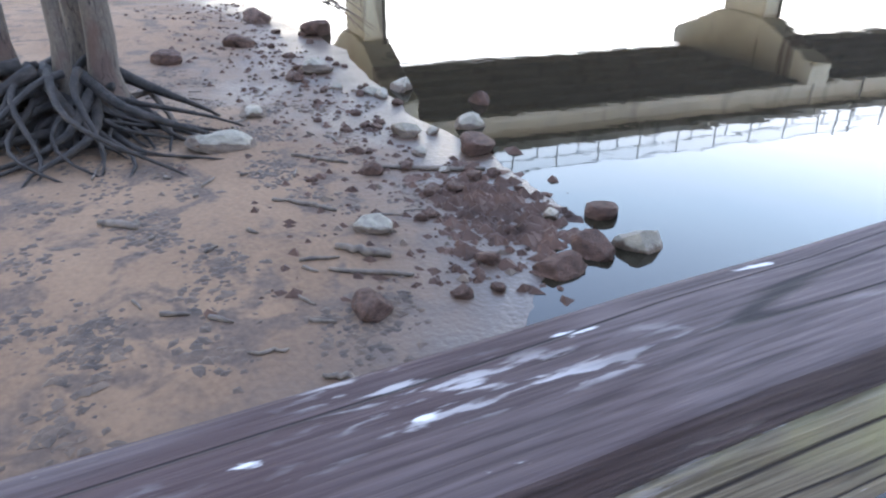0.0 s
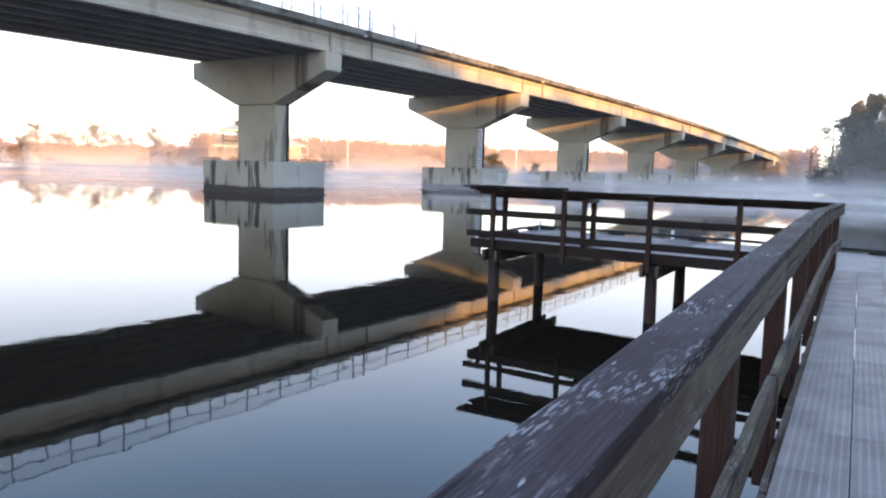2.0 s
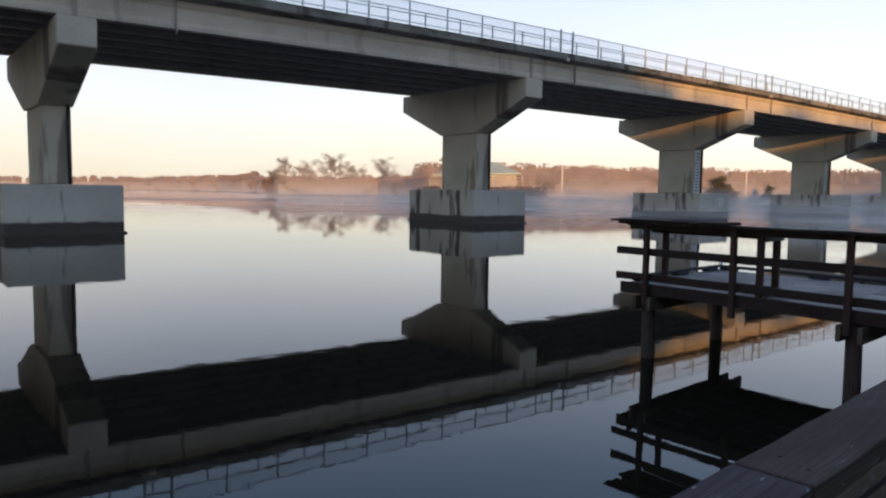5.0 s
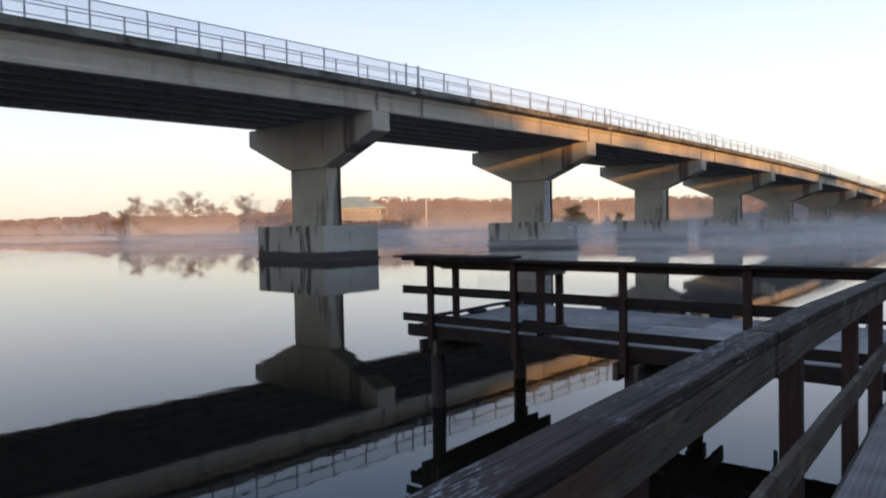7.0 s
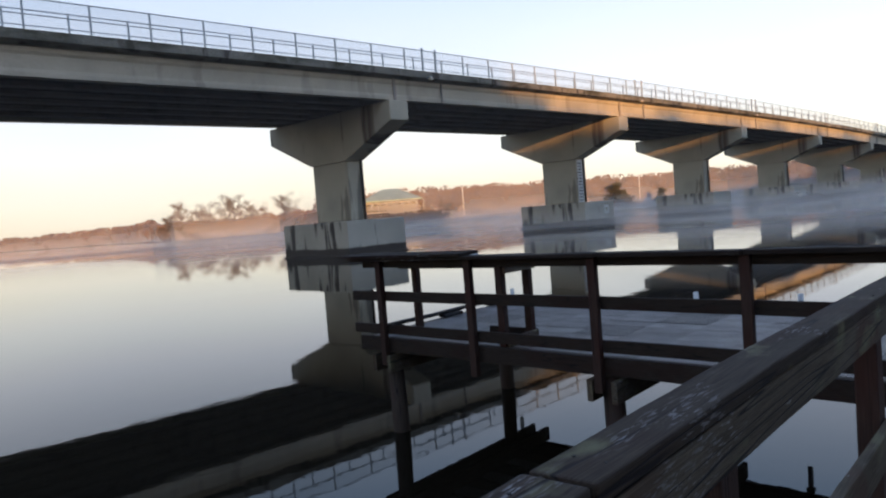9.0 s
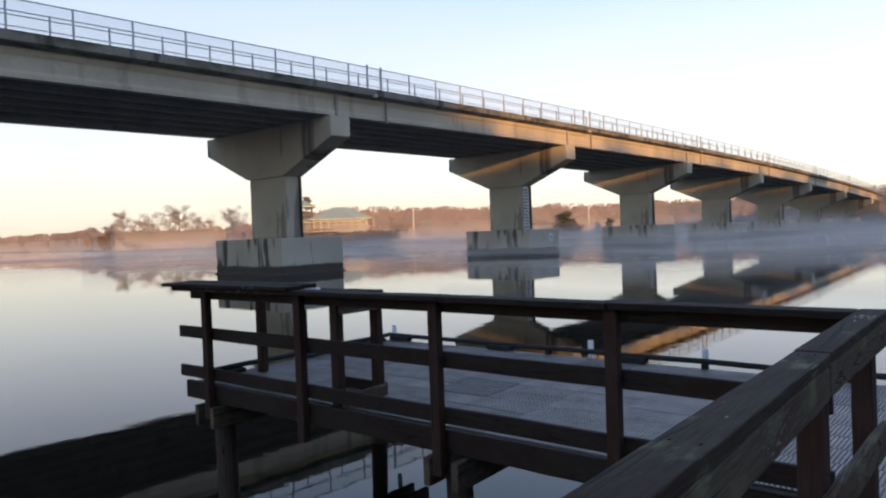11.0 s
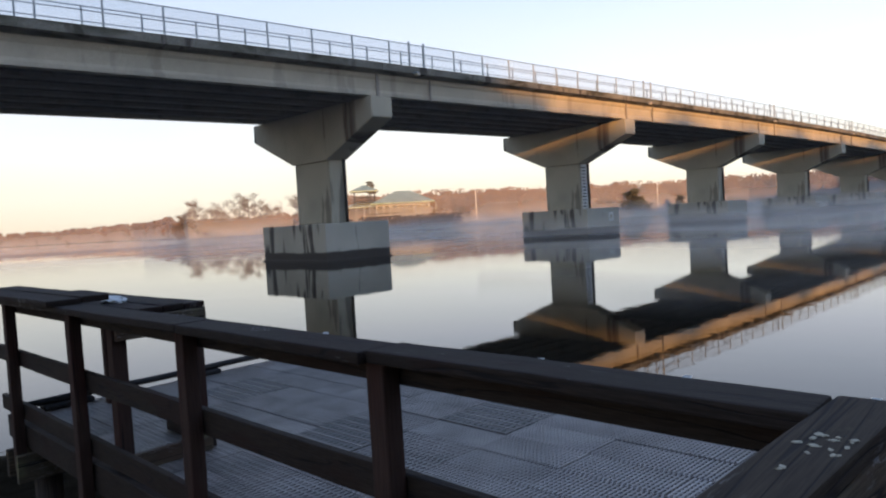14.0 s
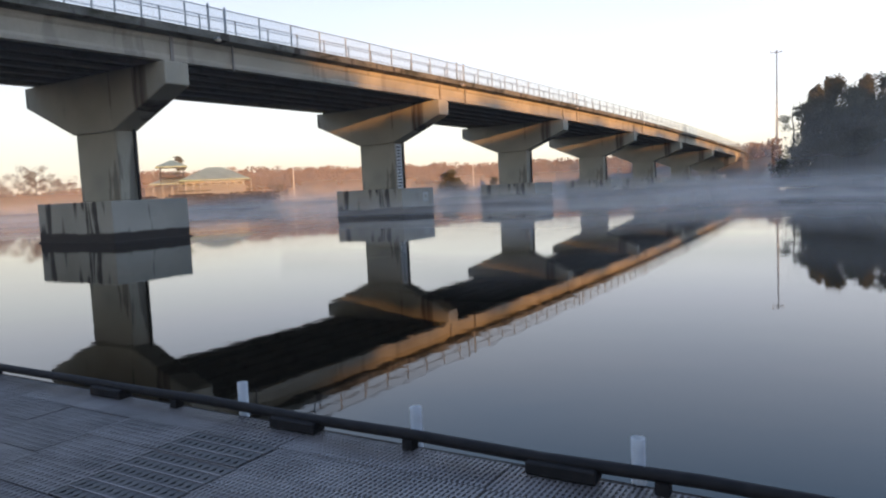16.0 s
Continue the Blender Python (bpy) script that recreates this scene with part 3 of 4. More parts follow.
for j in range(29):
    for k in range(8):
        ob = part("grating_panel", G_FINE, None, walkway)
        ob.location = (0.125 + PY * (k + 0.5), y_front - 0.02 - PX * (j + 0.5), DECK + rg.uniform(-0.002, 0.002))
        ob.rotation_euler.z = math.pi / 2
for y in (0.30, 0.9, 1.5, 2.1, 2.7, 3.05):
    plank("joist", x_left, x_right, y - 0.025, y + 0.025, DECK - 0.19, DECK - 0.04, BOARD_X, platform)
plank("front_beam", x_left - 0.12, 0.02, 0.085, 0.145, DECK - 0.17, DECK + 0.004, BOARD_X, platform, warp=0.006)
plank("back_beam", x_left, x_right, 3.18, 3.23, DECK - 0.19, DECK - 0.02, BOARD_X, platform)
plank("side_beam", x_left - 0.06, x_left - 0.005, 0.15, 3.2, DECK - 0.19, DECK - 0.01, BOARD_Y, platform)
for x in (-5.60, -2.56, 0.25, 2.4):
    for dx in (-0.13, 0.13):
        plank("cross_beam", x + dx - 0.03, x + dx + 0.03, -0.02, 3.3, DECK - 0.40, DECK - 0.195, BOARD_Y, platform)
    for y in (0.22, 2.5):
        bm = tube(bmesh.new(), [(x + 0.02, y, -1.6), (x, y + 0.02, -0.2), (x - 0.01, y, DECK - 0.2)], [0.115, 0.11, 0.1], 12)
        part("round_post", bm, PILE_W, platform, "round dark timber pile", True)
for y in (-1.6, -4.6, -7.6, -10.6, -13.6, -16.6):
    for x in (0.18, 2.3):
        part("round_post", tube(bmesh.new(), [(x, y, -1.6), (x + 0.02, y, 0.2), (x, y, DECK - 0.28)], [0.115, 0.11, 0.1], 12), PILE_W, walkway, "", True)
    plank("cross_beam", 0.02, 2.5, y - 0.15, y - 0.09, DECK - 0.52, DECK - 0.275, BOARD_X, walkway)
for x in (0.16, 0.85, 1.6, 2.5):
    plank("stringer", x - 0.03, x + 0.03, -17.4, 0.05, DECK - 0.27, DECK - 0.04, BOARD_Y, walkway)


def kerb(name, pts, label):
    k = thing(name, label, "edge rail", "platform edge rails")
    part("rail", tube(bmesh.new(), pts, 0.029, 10), BLACKP, k, "", True)
    return k


back_kerb = kerb("edge_rail", [(x_left + 0.02 + 8.6 * t / 12, 3.13 + 0.006 * math.sin(5 * t), DECK + 0.074 + 0.006 * math.sin(3.3 * t)) for t in range(13)], "dark round timber edge rail raised on blocks")
for x in (-5.7, -4.07, -2.38, -0.8, 0.75, 2.2):
    part("block", chamfered(box(x - 0.165, x + 0.165, 3.07, 3.18, DECK + 0.004, DECK + 0.066), 0.008), BLACKP, back_kerb)
for x in (-3.4, -1.62, -0.36, 1.3):
    part("foot", box(x - 0.03, x + 0.03, 3.10, 3.16, DECK + 0.004, DECK + 0.055), BLACKP, back_kerb)
side_kerb = kerb("edge_rail", [(x_left + 0.03, 0.2 + 2.9 * t / 6, DECK + 0.074 + 0.005 * math.sin(2 * t)) for t in range(7)], "dark round timber edge rail raised on blocks")
for y in (0.5, 1.7, 2.8):
    part("block", chamfered(box(x_left - 0.04, x_left + 0.10, y - 0.2, y + 0.2, DECK + 0.004, DECK + 0.048), 0.012), BLACKP, side_kerb)

for x, y in ((-5.93, 3.25), (-2.92, 3.25), (-1.65, 3.25), (-0.49, 3.25), (1.0, 3.25)):
    rod = thing("rod_holder", "short white plastic pipe fixed behind the edge rail", "pipe", "white pipes")
    bm = bmesh.new()
    ring = []
    for rr, z in ((0.032, 0.70), (0.032, 1.37), (0.026, 1.37), (0.026, 1.17)):
        ring.append([bm.verts.new((x + rr * math.cos(a * math.pi / 8), y + rr * math.sin(a * math.pi / 8), z)) for a in range(16)])
    for a, b in zip(ring, ring[1:]):
        for k in range(16):
            bm.faces.new((a[k], a[(k + 1) % 16], b[(k + 1) % 16], b[k]))
    part("pipe", bm, PVC, rod, "", True)
    part("pipe_strap", box(x - 0.045, x + 0.045, y - 0.05, y + 0.036, 0.95, 0.99), STEEL, rod)

# railing of the platform's shore side
rail_f = thing("platform_railing", "dark weathered timber post-and-rail railing", "railing")
TOP = 2.175
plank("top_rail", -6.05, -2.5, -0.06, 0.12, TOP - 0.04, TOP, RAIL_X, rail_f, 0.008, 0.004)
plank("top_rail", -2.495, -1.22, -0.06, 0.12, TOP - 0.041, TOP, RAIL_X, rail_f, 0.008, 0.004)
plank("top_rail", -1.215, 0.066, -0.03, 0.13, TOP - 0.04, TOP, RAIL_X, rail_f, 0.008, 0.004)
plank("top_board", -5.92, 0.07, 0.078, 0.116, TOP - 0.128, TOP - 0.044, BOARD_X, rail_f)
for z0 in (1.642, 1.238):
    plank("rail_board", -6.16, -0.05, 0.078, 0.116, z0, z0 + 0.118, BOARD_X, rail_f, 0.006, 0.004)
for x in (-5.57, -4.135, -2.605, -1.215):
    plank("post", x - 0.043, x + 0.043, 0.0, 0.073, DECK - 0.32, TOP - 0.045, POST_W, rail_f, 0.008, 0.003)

def skewed(ob):
    """The platform stands a little out of square with the boardwalk."""
    for c in ob.children_recursive:
        if c.data.users == 1:
            for v in c.data.vertices:
                v.co.y += -0.122 - 0.057 * v.co.x
        else:
            c.location.y += -0.122 - 0.057 * c.location.x
            c.rotation_euler.z = -0.056


# handrail along the boardwalk
rail_h = thing("boardwalk_railing", "weathered purple-brown timber handrail with pale flaking streaks", "railing")
def rail_rise(y):
    """The handrail bows a little along the boardwalk."""
    if y > -1.2:
        return 0.0318 + 0.0245 * (y + 1.2) / 1.1
    return -0.0292 * y - 0.00227 * y * y + 0.018 * math.exp(-((y + 4.6) / 1.8) ** 2)


cuts = (-17.4, -12.83, -8.6, -4.9, -1.2, 0.008)
for y0, y1 in zip(cuts, cuts[1:]):
    lift = rg.uniform(-0.002, 0.003)
    plank("handrail_cap", 0.0, 0.122, y0 + 0.0015, y1 - 0.0015, 2.076 + lift, 2.115 + lift, RAIL_Y if y1 < -8 else RAIL_MID if y1 < -4 else RAIL_END, rail_h, 0.006, 0.004)
    plank("handrail_board", 0.080, 0.119, y0 + 0.002, y1 - 0.03, 1.955, 2.072, BOARD_PALE if y1 < -8 else BOARD_Y, rail_h, 0.008, 0.004)
    for z0 in (1.485, 1.005):
        plank("rail_board", 0.080, 0.119, y0 + 0.002, y1 - 0.03, z0, z0 + 0.125, BOARD_Y, rail_h, 0.008, 0.005)
for y in (-0.14, -1.1, -2.42, -4.22, -6.15, -7.9, -9.6, -11.45, -13.2, -14.9, -16.6):
    plank("post", -0.012, 0.076, y - 0.06, y + 0.06, DECK - 0.3, 2.072, POST_W, rail_h, 0.008, 0.003)
# nail heads, in pairs by each joint and post
for y in (-12.93, -12.74, -11.45, -9.6, -8.68, -8.52, -7.9, -6.15, -4.98, -4.82, -2.6, -1.28, -1.12, -0.25):
    for x in (0.033, 0.088):
        xx, yy = x + rg.uniform(-0.008, 0.008), y + rg.uniform(-0.02, 0.02)
        bm = tube(bmesh.new(), [(xx, yy, 2.108), (xx, yy, 2.1172)], 0.0036, 8)
        part("nail", bm, BLACKP, rail_h, "dark rusted nail head")
for c in rail_h.children:
    for v in c.data.vertices:
        if v.co.y > -1.2:
            v.co.x += 0.068 * (v.co.y + 1.2) / 1.1
        v.co.z += rail_rise(v.co.y) * min(1.0, max(0.0, (v.co.z - 1.1) / 0.9))

# cleaning table built onto the platform railing
table = thing("fish_cleaning_table", "dark weathered plank fish cleaning table against the railing", "table")
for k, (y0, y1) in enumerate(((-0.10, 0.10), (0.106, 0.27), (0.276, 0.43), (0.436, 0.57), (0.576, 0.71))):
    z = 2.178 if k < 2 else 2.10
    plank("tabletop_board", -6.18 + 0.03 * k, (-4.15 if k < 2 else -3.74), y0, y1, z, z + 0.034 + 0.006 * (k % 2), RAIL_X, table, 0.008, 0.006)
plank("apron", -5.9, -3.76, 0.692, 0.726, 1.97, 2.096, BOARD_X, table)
plank("end_apron", -3.738, -3.70, 0.13, 0.69, 1.97, 2.096, BOARD_Y, table)
for x, y in ((-5.67, 0.78), (-3.80, 0.165), (-3.785, 0.645)):
    plank("leg", x - 0.043, x + 0.043, y - 0.043, y + 0.043, DECK + 0.004, 2.096, POST_W, table, 0.008, 0.002)
plank("low_rail", -4.42, -3.74, 0.692, 0.727, DECK + 0.004, DECK + 0.105, BOARD_X, table)
plank("low_end_rail", -3.738, -3.703, 0.13, 0.685, DECK + 0.004, DECK + 0.105, BOARD_Y, table)

for ob in [platform, rail_f, table, back_kerb, side_kerb] + [o for o in scene.objects if o.name.startswith("rod_holder")]:
    skewed(ob)


# ---- far shore: woods, single trees, pavilion, pole ----
EYE = Vector((0.4, -3.0, 0))


def polar(az, d, z=0.0):
    a = radians(az)
    return Vector((EYE.x - d * math.sin(a), EYE.y + d * math.cos(a), z))


def ground_at(p):
    return max(0.0, ground_z(p.x, p.y))


def wood_mass(name, label, spots, leaf, seed, per=46, size=0.75, lean=0.62):
    """Many far trees as one body: slim trunks and ragged crowns. spots: (x, y, z, height, crown radius)."""
    rng = np.random.default_rng(seed)
    vs, fs, off = [], [], 0
    tv, tf, toff = [], [], 0
    for x, y, z, h, r in spots:
        n = int(per * rng.uniform(0.7, 1.3))
        u = rng.uniform(0, 1, n)
        hh = h * (0.16 + 0.84 * u ** 0.8)
        rad = r * np.sqrt(np.clip(1.06 - ((u - 0.5) / 0.62) ** 2, 0.04, 1)) * np.sqrt(rng.uniform(0, 1, n))
        a = rng.uniform(0, 6.283, n)
        c = np.stack([x + rad * np.cos(a), y + rad * np.sin(a), z + hh], 1)
        v, f = clumps(rng, c, size * rng.uniform(0.5, 1.3, n), lean)
        vs.append(v), fs.append(f + off)
        off += len(v)
        k = 5
        ring = np.array([[math.cos(6.283 * i / k), math.sin(6.283 * i / k)] for i in range(k)])
        lx, ly = rng.uniform(-0.04, 0.04, 2) * h
        w = 0.014 * h
        lo = np.concatenate([ring * w + [x, y], np.full((k, 1), z - 0.3)], 1)
        hi = np.concatenate([ring * w * 0.25 + [x + lx, y + ly], np.full((k, 1), z + h * 0.93)], 1)
        tv.append(np.concatenate([lo, hi]))
        tf.append(np.array([[i, (i + 1) % k, k + (i + 1) % k] for i in range(k)] + [[i, k + (i + 1) % k, k + i] for i in range(k)]) + toff)
        toff += 2 * k
    p = thing(name, label, "woods", kind="stuff")
    part("crowns", from_np("crowns", np.concatenate(vs), np.concatenate(fs), leaf), leaf, p)
    part("trunks", from_np("trunks", np.concatenate(tv), np.concatenate(tf), BARK), BARK, p)
    for c in p.children:
        tagged(c, kind="stuff")
    return p


rs = np.random.default_rng(21)


def spots_along(a0, a1, step, depth, h0, h1, r0, gap=0.0, rows=3):
    out, a = [], a0
    while a < a1:
        d = shore_dist(a)
        for k in range(rows):
            if rs.random() < gap:
                continue
            p = polar(a + rs.uniform(-0.5, 0.5) * step, d + 4 + depth * (k + rs.uniform(0, 0.9)) / rows)
            h = rs.uniform(h0, h1) * (0.55 if k == 0 else 1.0 + 0.08 * k)
            out.append((p.x, p.y, ground_at(p), h, r0 * rs.uniform(0.7, 1.3) * h / 10))
        a += step * rs.uniform(0.6, 1.4)
    return out


wood_mass("far_woods", "rust-brown bare cypress woods along the far bank", spots_along(3.3, 50.5, 0.33, 40, 7.6, 9.3, 2.4, 0.02, 5), LEAF_O, 5, 150, 0.30, 1.5)
wood_mass("far_woods", "rust-brown low woods on the distant bank", spots_along(50.5, 63.5, 0.4, 24, 5.0, 6.8, 2.6, 0.0, 4), LEAF_O, 6, 110, 0.34, 1.3)
wood_mass("far_woods", "hazy rust woods on the most distant bank", spots_along(63, 100, 0.3, 50, 7.5, 10.0, 3.0, 0.0, 3), LEAF_O, 7, 80, 1.4)
wood_mass("far_woods", "dense dull brown woods deep behind the far bank", [(p.x, p.y, ground_at(p), rs.uniform(6.0, 7.4), 3.4) for p in (polar(a, shore_dist(a) + 46 + rs.uniform(0, 8)) for a in np.arange(3.4, 63, 0.42))], LEAF_O, 12, 90, 0.6, 1.3)
wood_mass("shore_brush", "grey-brown brush along the far waterline", spots_along(2.5, 63, 0.3, 7, 2.6, 5.0, 5.0, 0.05, 3), LEAF_D, 8, 60, 0.4)


def tree(name, label, p, h, crown, leaf, seed, n_limb=12, per_limb=26, size=0.5, start=0.35, group="", flat=0.55, umbrella=False, trunk_r=None, puff=0.09):
    """A tapered trunk with limbs and a ragged crown of small clumps round the limbs' ends."""
    rng = random.Random(seed)
    nr = np.random.default_rng(seed)
    z = ground_at(p) - 0.2
    t = thing(name, label, "tree", group, (p.x, p.y, z))
    bm = bmesh.new()
    r0 = trunk_r or 0.018 * h
    wob = [(rng.uniform(-0.02, 0.02) * h, rng.uniform(-0.02, 0.02) * h) for _ in range(7)]
    spine = [Vector((wob[k][0] * k / 6, wob[k][1] * k / 6, h * 0.97 * k / 6)) for k in range(7)]
    tube(bm, spine, [r0 * (1 - 0.85 * k / 6) for k in range(7)], 7)
    cs = []
    for k in range(n_limb):
        u = start + (0.96 - start) * (k + rng.random()) / n_limb
        base = spine[min(5, int(u * 6))].lerp(spine[min(6, int(u * 6) + 1)], u * 6 - int(u * 6))
        a = rng.uniform(0, 6.283)
        if umbrella:
            ln = crown * rng.uniform(0.6, 1.1) * (0.5 + 0.6 * u)
            rise = ln * rng.uniform(0.3, 0.9)
        else:
            ln = crown * rng.uniform(0.5, 1.2) * (1.25 - 0.85 * u)
            rise = ln * rng.uniform(-0.05, 0.4)
        e = base + Vector((math.cos(a) * ln, math.sin(a) * ln, rise))
        mid = base.lerp(e, 0.5) + Vector((0, 0, 0.12 * ln))
        tube(bm, [base, mid, e], [r0 * 0.32 * (1.2 - u), r0 * 0.2 * (1.2 - u), 0.02], 5)
        m = per_limb
        f = nr.uniform(0.35, 1.12, m)[:, None]
        q = np.array(base)[None] * (1 - f) + np.array(e)[None] * f + nr.normal(0, 1, (m, 3)) * np.array([0.16, 0.16, puff]) * (ln + 0.6)
        cs.append(q)
    part("trunk", bm, BARK, t, "", True)
    c = np.concatenate(cs)
    v, f = clumps(nr, c, size * nr.uniform(0.45, 1.35, len(c)), flat)
    part("crown", from_np("crown", v, f, leaf), leaf, t)
    return t


# the clump of taller trees across the river
for k, (az, d, h) in enumerate(((61.6, 318, 10), (60.8, 312, 14.5), (59.7, 320, 11.5), (58.9, 316, 12.5), (57.6, 314, 15.0), (56.9, 318, 16.2), (56.0, 315, 13.0), (55.0, 322, 10.5), (53.2, 312, 14.8), (52.7, 318, 11))):
    tree("far_tree", "tall thin-crowned tree among the far bank woods", polar(az, d), h, 4.2, (LEAF_B, LEAF_O)[k % 2], 40 + k, 20, 95, 0.2, 0.42, "tall far trees", 0.5, True)
tree("far_pine", "tall dark pine behind the pavilion", polar(47.3, 250), 17.0, 3.2, LEAF_G, 71, 10, 30, 0.5, 0.6)
tree("evergreen_tree", "dark round evergreen on the far bank", polar(26.8, 258), 9.0, 4.8, LEAF_G, 72, 22, 120, 0.5, 0.08)
tree("evergreen_tree", "small dark evergreen on the far bank", polar(23.6, 258), 6.0, 2.6, LEAF_G, 73, 14, 80, 0.42, 0.1)
# dark pines on the bank beyond the platform
rt = random.Random(9)
for k, (az, d, h, cr) in enumerate(((2.0, 150, 15.5, 3.2), (0.75, 146, 17.4, 3.6), (-0.45, 150, 19.4, 4.2), (-1.75, 144, 16.0, 4.4), (-2.8, 150, 18.4, 4.4), (-4.0, 142, 17.2, 4.8), (-5.4, 138, 19.0, 5.0), (-7.2, 136, 18.4, 5.5))):
    tree("pine_tree", "tall dark pine on the river bank" if k else "sparse open pine on the river bank", polar(az, d), h, cr, LEAF_G, 90 + k, 9 if k == 0 else 38, 70 if k == 0 else 440, 0.2 if k == 0 else 0.18, 0.42 if k == 0 else 0.03, "river bank pines", 0.55 if k == 0 else 0.85, False, None, 0.09 if k == 0 else 0.24)
wood_mass("bank_brush", "dark brush below the river bank pines", [(p.x, p.y, 0.2, rs.uniform(3, 6), 2.4) for p in (polar(2.4 - 0.4 * k, shore_dist(2 - 0.4 * k) + 3) for k in range(40))], LEAF_G, 10, 110, 0.4)
wood_mass("marsh_brush", "grey-brown marsh brush in front of the pavilion", [(p.x, p.y, 0.0, rs.uniform(2.0, 4.4), 2.6) for p in (polar(rs.uniform(40.5, 51), rs.uniform(205, 214)) for k in range(60))], LEAF_D, 13, 110, 0.34)
# tall woods on the near bank, out of view, added to keep the low sun off the platform
near_spots = []
for k in range(330):
    y = rs.uniform(-75, 155) if k < 215 else (rs.uniform(-80, -38) if k < 260 else rs.uniform(10, 120))
    x = rs.uniform(38, 54) + min(12, max(0, 0.3 * (y - 30)))
    w = y + 0.782 * (x - 40)
    along = w + 25.5
    # crown tops follow the bridge's height to set where sunlight reaches it
    low = cap_z(max(along, 25)) + 10.4 + 0.5 * math.sin(0.33 * w + 1.9)
    top = 29.0 if along < 2 else (29.0 + (low - 29.0) * min(1.0, (along - 2) / 26) ** 0.7)
    top += 0.156 * (x - 40)
    near_spots.append((x, y, 0.8, top * rs.uniform(0.92, 1.0), 3.4))
wood_mass("bank_woods", "tall dark pine woods on the near bank, out of view, blocking the low sun", near_spots, LEAF_G, 11, 120, 1.5)

# pavilion with a lookout on the far bank
pav = thing("pavilion", "pale waterside pavilion with a green hipped metal roof", "pavilion")
pav.location = polar(44.9, 226)
pav.rotation_euler = (0, 0, radians(45))


def hip(w, d, z0, z1, ridge):
    bm = bmesh.new()
    lo = [bm.verts.new((x, y, z0)) for x, y in ((-w, -d), (w, -d), (w, d), (-w, d))]
    lo2 = [bm.verts.new((x, y, z0 - 0.25)) for x, y in ((-w, -d), (w, -d), (w, d), (-w, d))]
    a, b = bm.verts.new((-ridge, 0, z1)), bm.verts.new((ridge, 0, z1))
    for f in ((lo[0], lo[1], b, a), (lo[1], lo[2], b), (lo[2], lo[3], a, b), (lo[3], lo[0], a)):
        bm.faces.new(f)
    for k in range(4):
        bm.faces.new((lo2[k], lo2[(k + 1) % 4], lo[(k + 1) % 4], lo[k]))
    bm.faces.new(lo2[::-1])
    return bm


part("roof", hip(9.8, 7.5, 8.2, 11.9, 2.2), ROOF_G, pav, "green standing-seam hipped roof")
part("wall", box(-8.2, 8.2, -5.6, 5.6, 4.4, 7.9), WALL_W, pav)
for k in range(7):
    w = part("window", box(-7.75 + 2.25 * k, -5.95 + 2.25 * k, -5.68, -5.61, 4.9, 7.3), DARKW, pav)
    part("window_frame", box(-7.75 + 2.25 * k, -5.95 + 2.25 * k, -5.72, -5.69, 6.05, 6.17), WALL_W, w)
part("veranda_floor", box(-10.5, 10.5, -8.2, 6.5, 3.9, 4.3), BOARD_X, pav)
part("veranda_rail", box(-10.4, 10.4, -8.1, -8.0, 5.0, 5.15), BOARD_X, pav)
for k in range(11):
    part("stilt", box(-10.2 + 2.0 * k, -9.9 + 2.0 * k, -8.0, -7.7, 0, 3.89), PILE_W, pav)
    part("veranda_post", box(-10.1 + 2.0 * k, -9.95 + 2.0 * k, -7.9, -7.75, 4.31, 7.92), WALL_W, pav)
look_t = thing("lookout_tower", "open two-storey lookout with green hipped roof", "tower")
look_t.location = polar(47.9, 228)
look_t.rotation_euler = (0, 0, radians(48))
part("roof", hip(4.4, 4.4, 12.5, 14.4, 0.4), ROOF_G, look_t)
part("lower_roof", hip(6.4, 5.4, 7.6, 9.0, 3.0), ROOF_G, look_t)
part("upper_floor", box(-3.6, 3.6, -3.6, 3.6, 9.1, 9.5), BOARD_X, look_t)
part("upper_rail", box(-3.6, 3.6, -3.6, -3.5, 10.3, 10.5), BOARD_X, look_t)
for x in (-3.1, 3.1):
    for y in (-3.1, 3.1):
        part("corner_post", box(x - 0.17, x + 0.17, y - 0.17, y + 0.17, 0, 12.24), BOARD_X, look_t)
for k in range(5):
    part("lower_post", box(-5.4 + 2.5 * k, -5.15 + 2.5 * k, -4.9, -4.65, 0, 7.33), WALL_W, look_t)
part("lower_floor", box(-6, 6, -5.2, 5, 3.9, 4.2), BOARD_X, look_t)

mast = thing("transmission_pole", "very tall slim pale utility pole with a short crossarm", "utility pole")
mp = polar(3.03, 236)
mast.location = (mp.x, mp.y, 0)
part("pole", tube(bmesh.new(), [(0, 0, -0.5), (0, 0, 18), (0.1, 0, 37.8)], [0.34, 0.28, 0.16], 8), STEEL, mast, "", True)
part("crossarm", box(-1.6, 1.6, -0.1, 0.1, 37.0, 37.25), STEEL, mast)
for x in (-1.5, 0.0, 1.5):
    part("insulator", tube(bmesh.new(), [(x, 0, 37.26), (x, 0, 37.9)], 0.09, 6), STEEL, mast)
for az, d, h in ((39.1, 215, 10.5), (25.2, 250, 11.0)):
    pole = thing("marker_pole", "pale channel marker pole by the far bank", "pole", "marker poles")
    pole.location = polar(az, d)
    part("shaft", tube(bmesh.new(), [(0, 0, -1), (0, 0, h)], [0.16, 0.12], 7), PVC, pole)

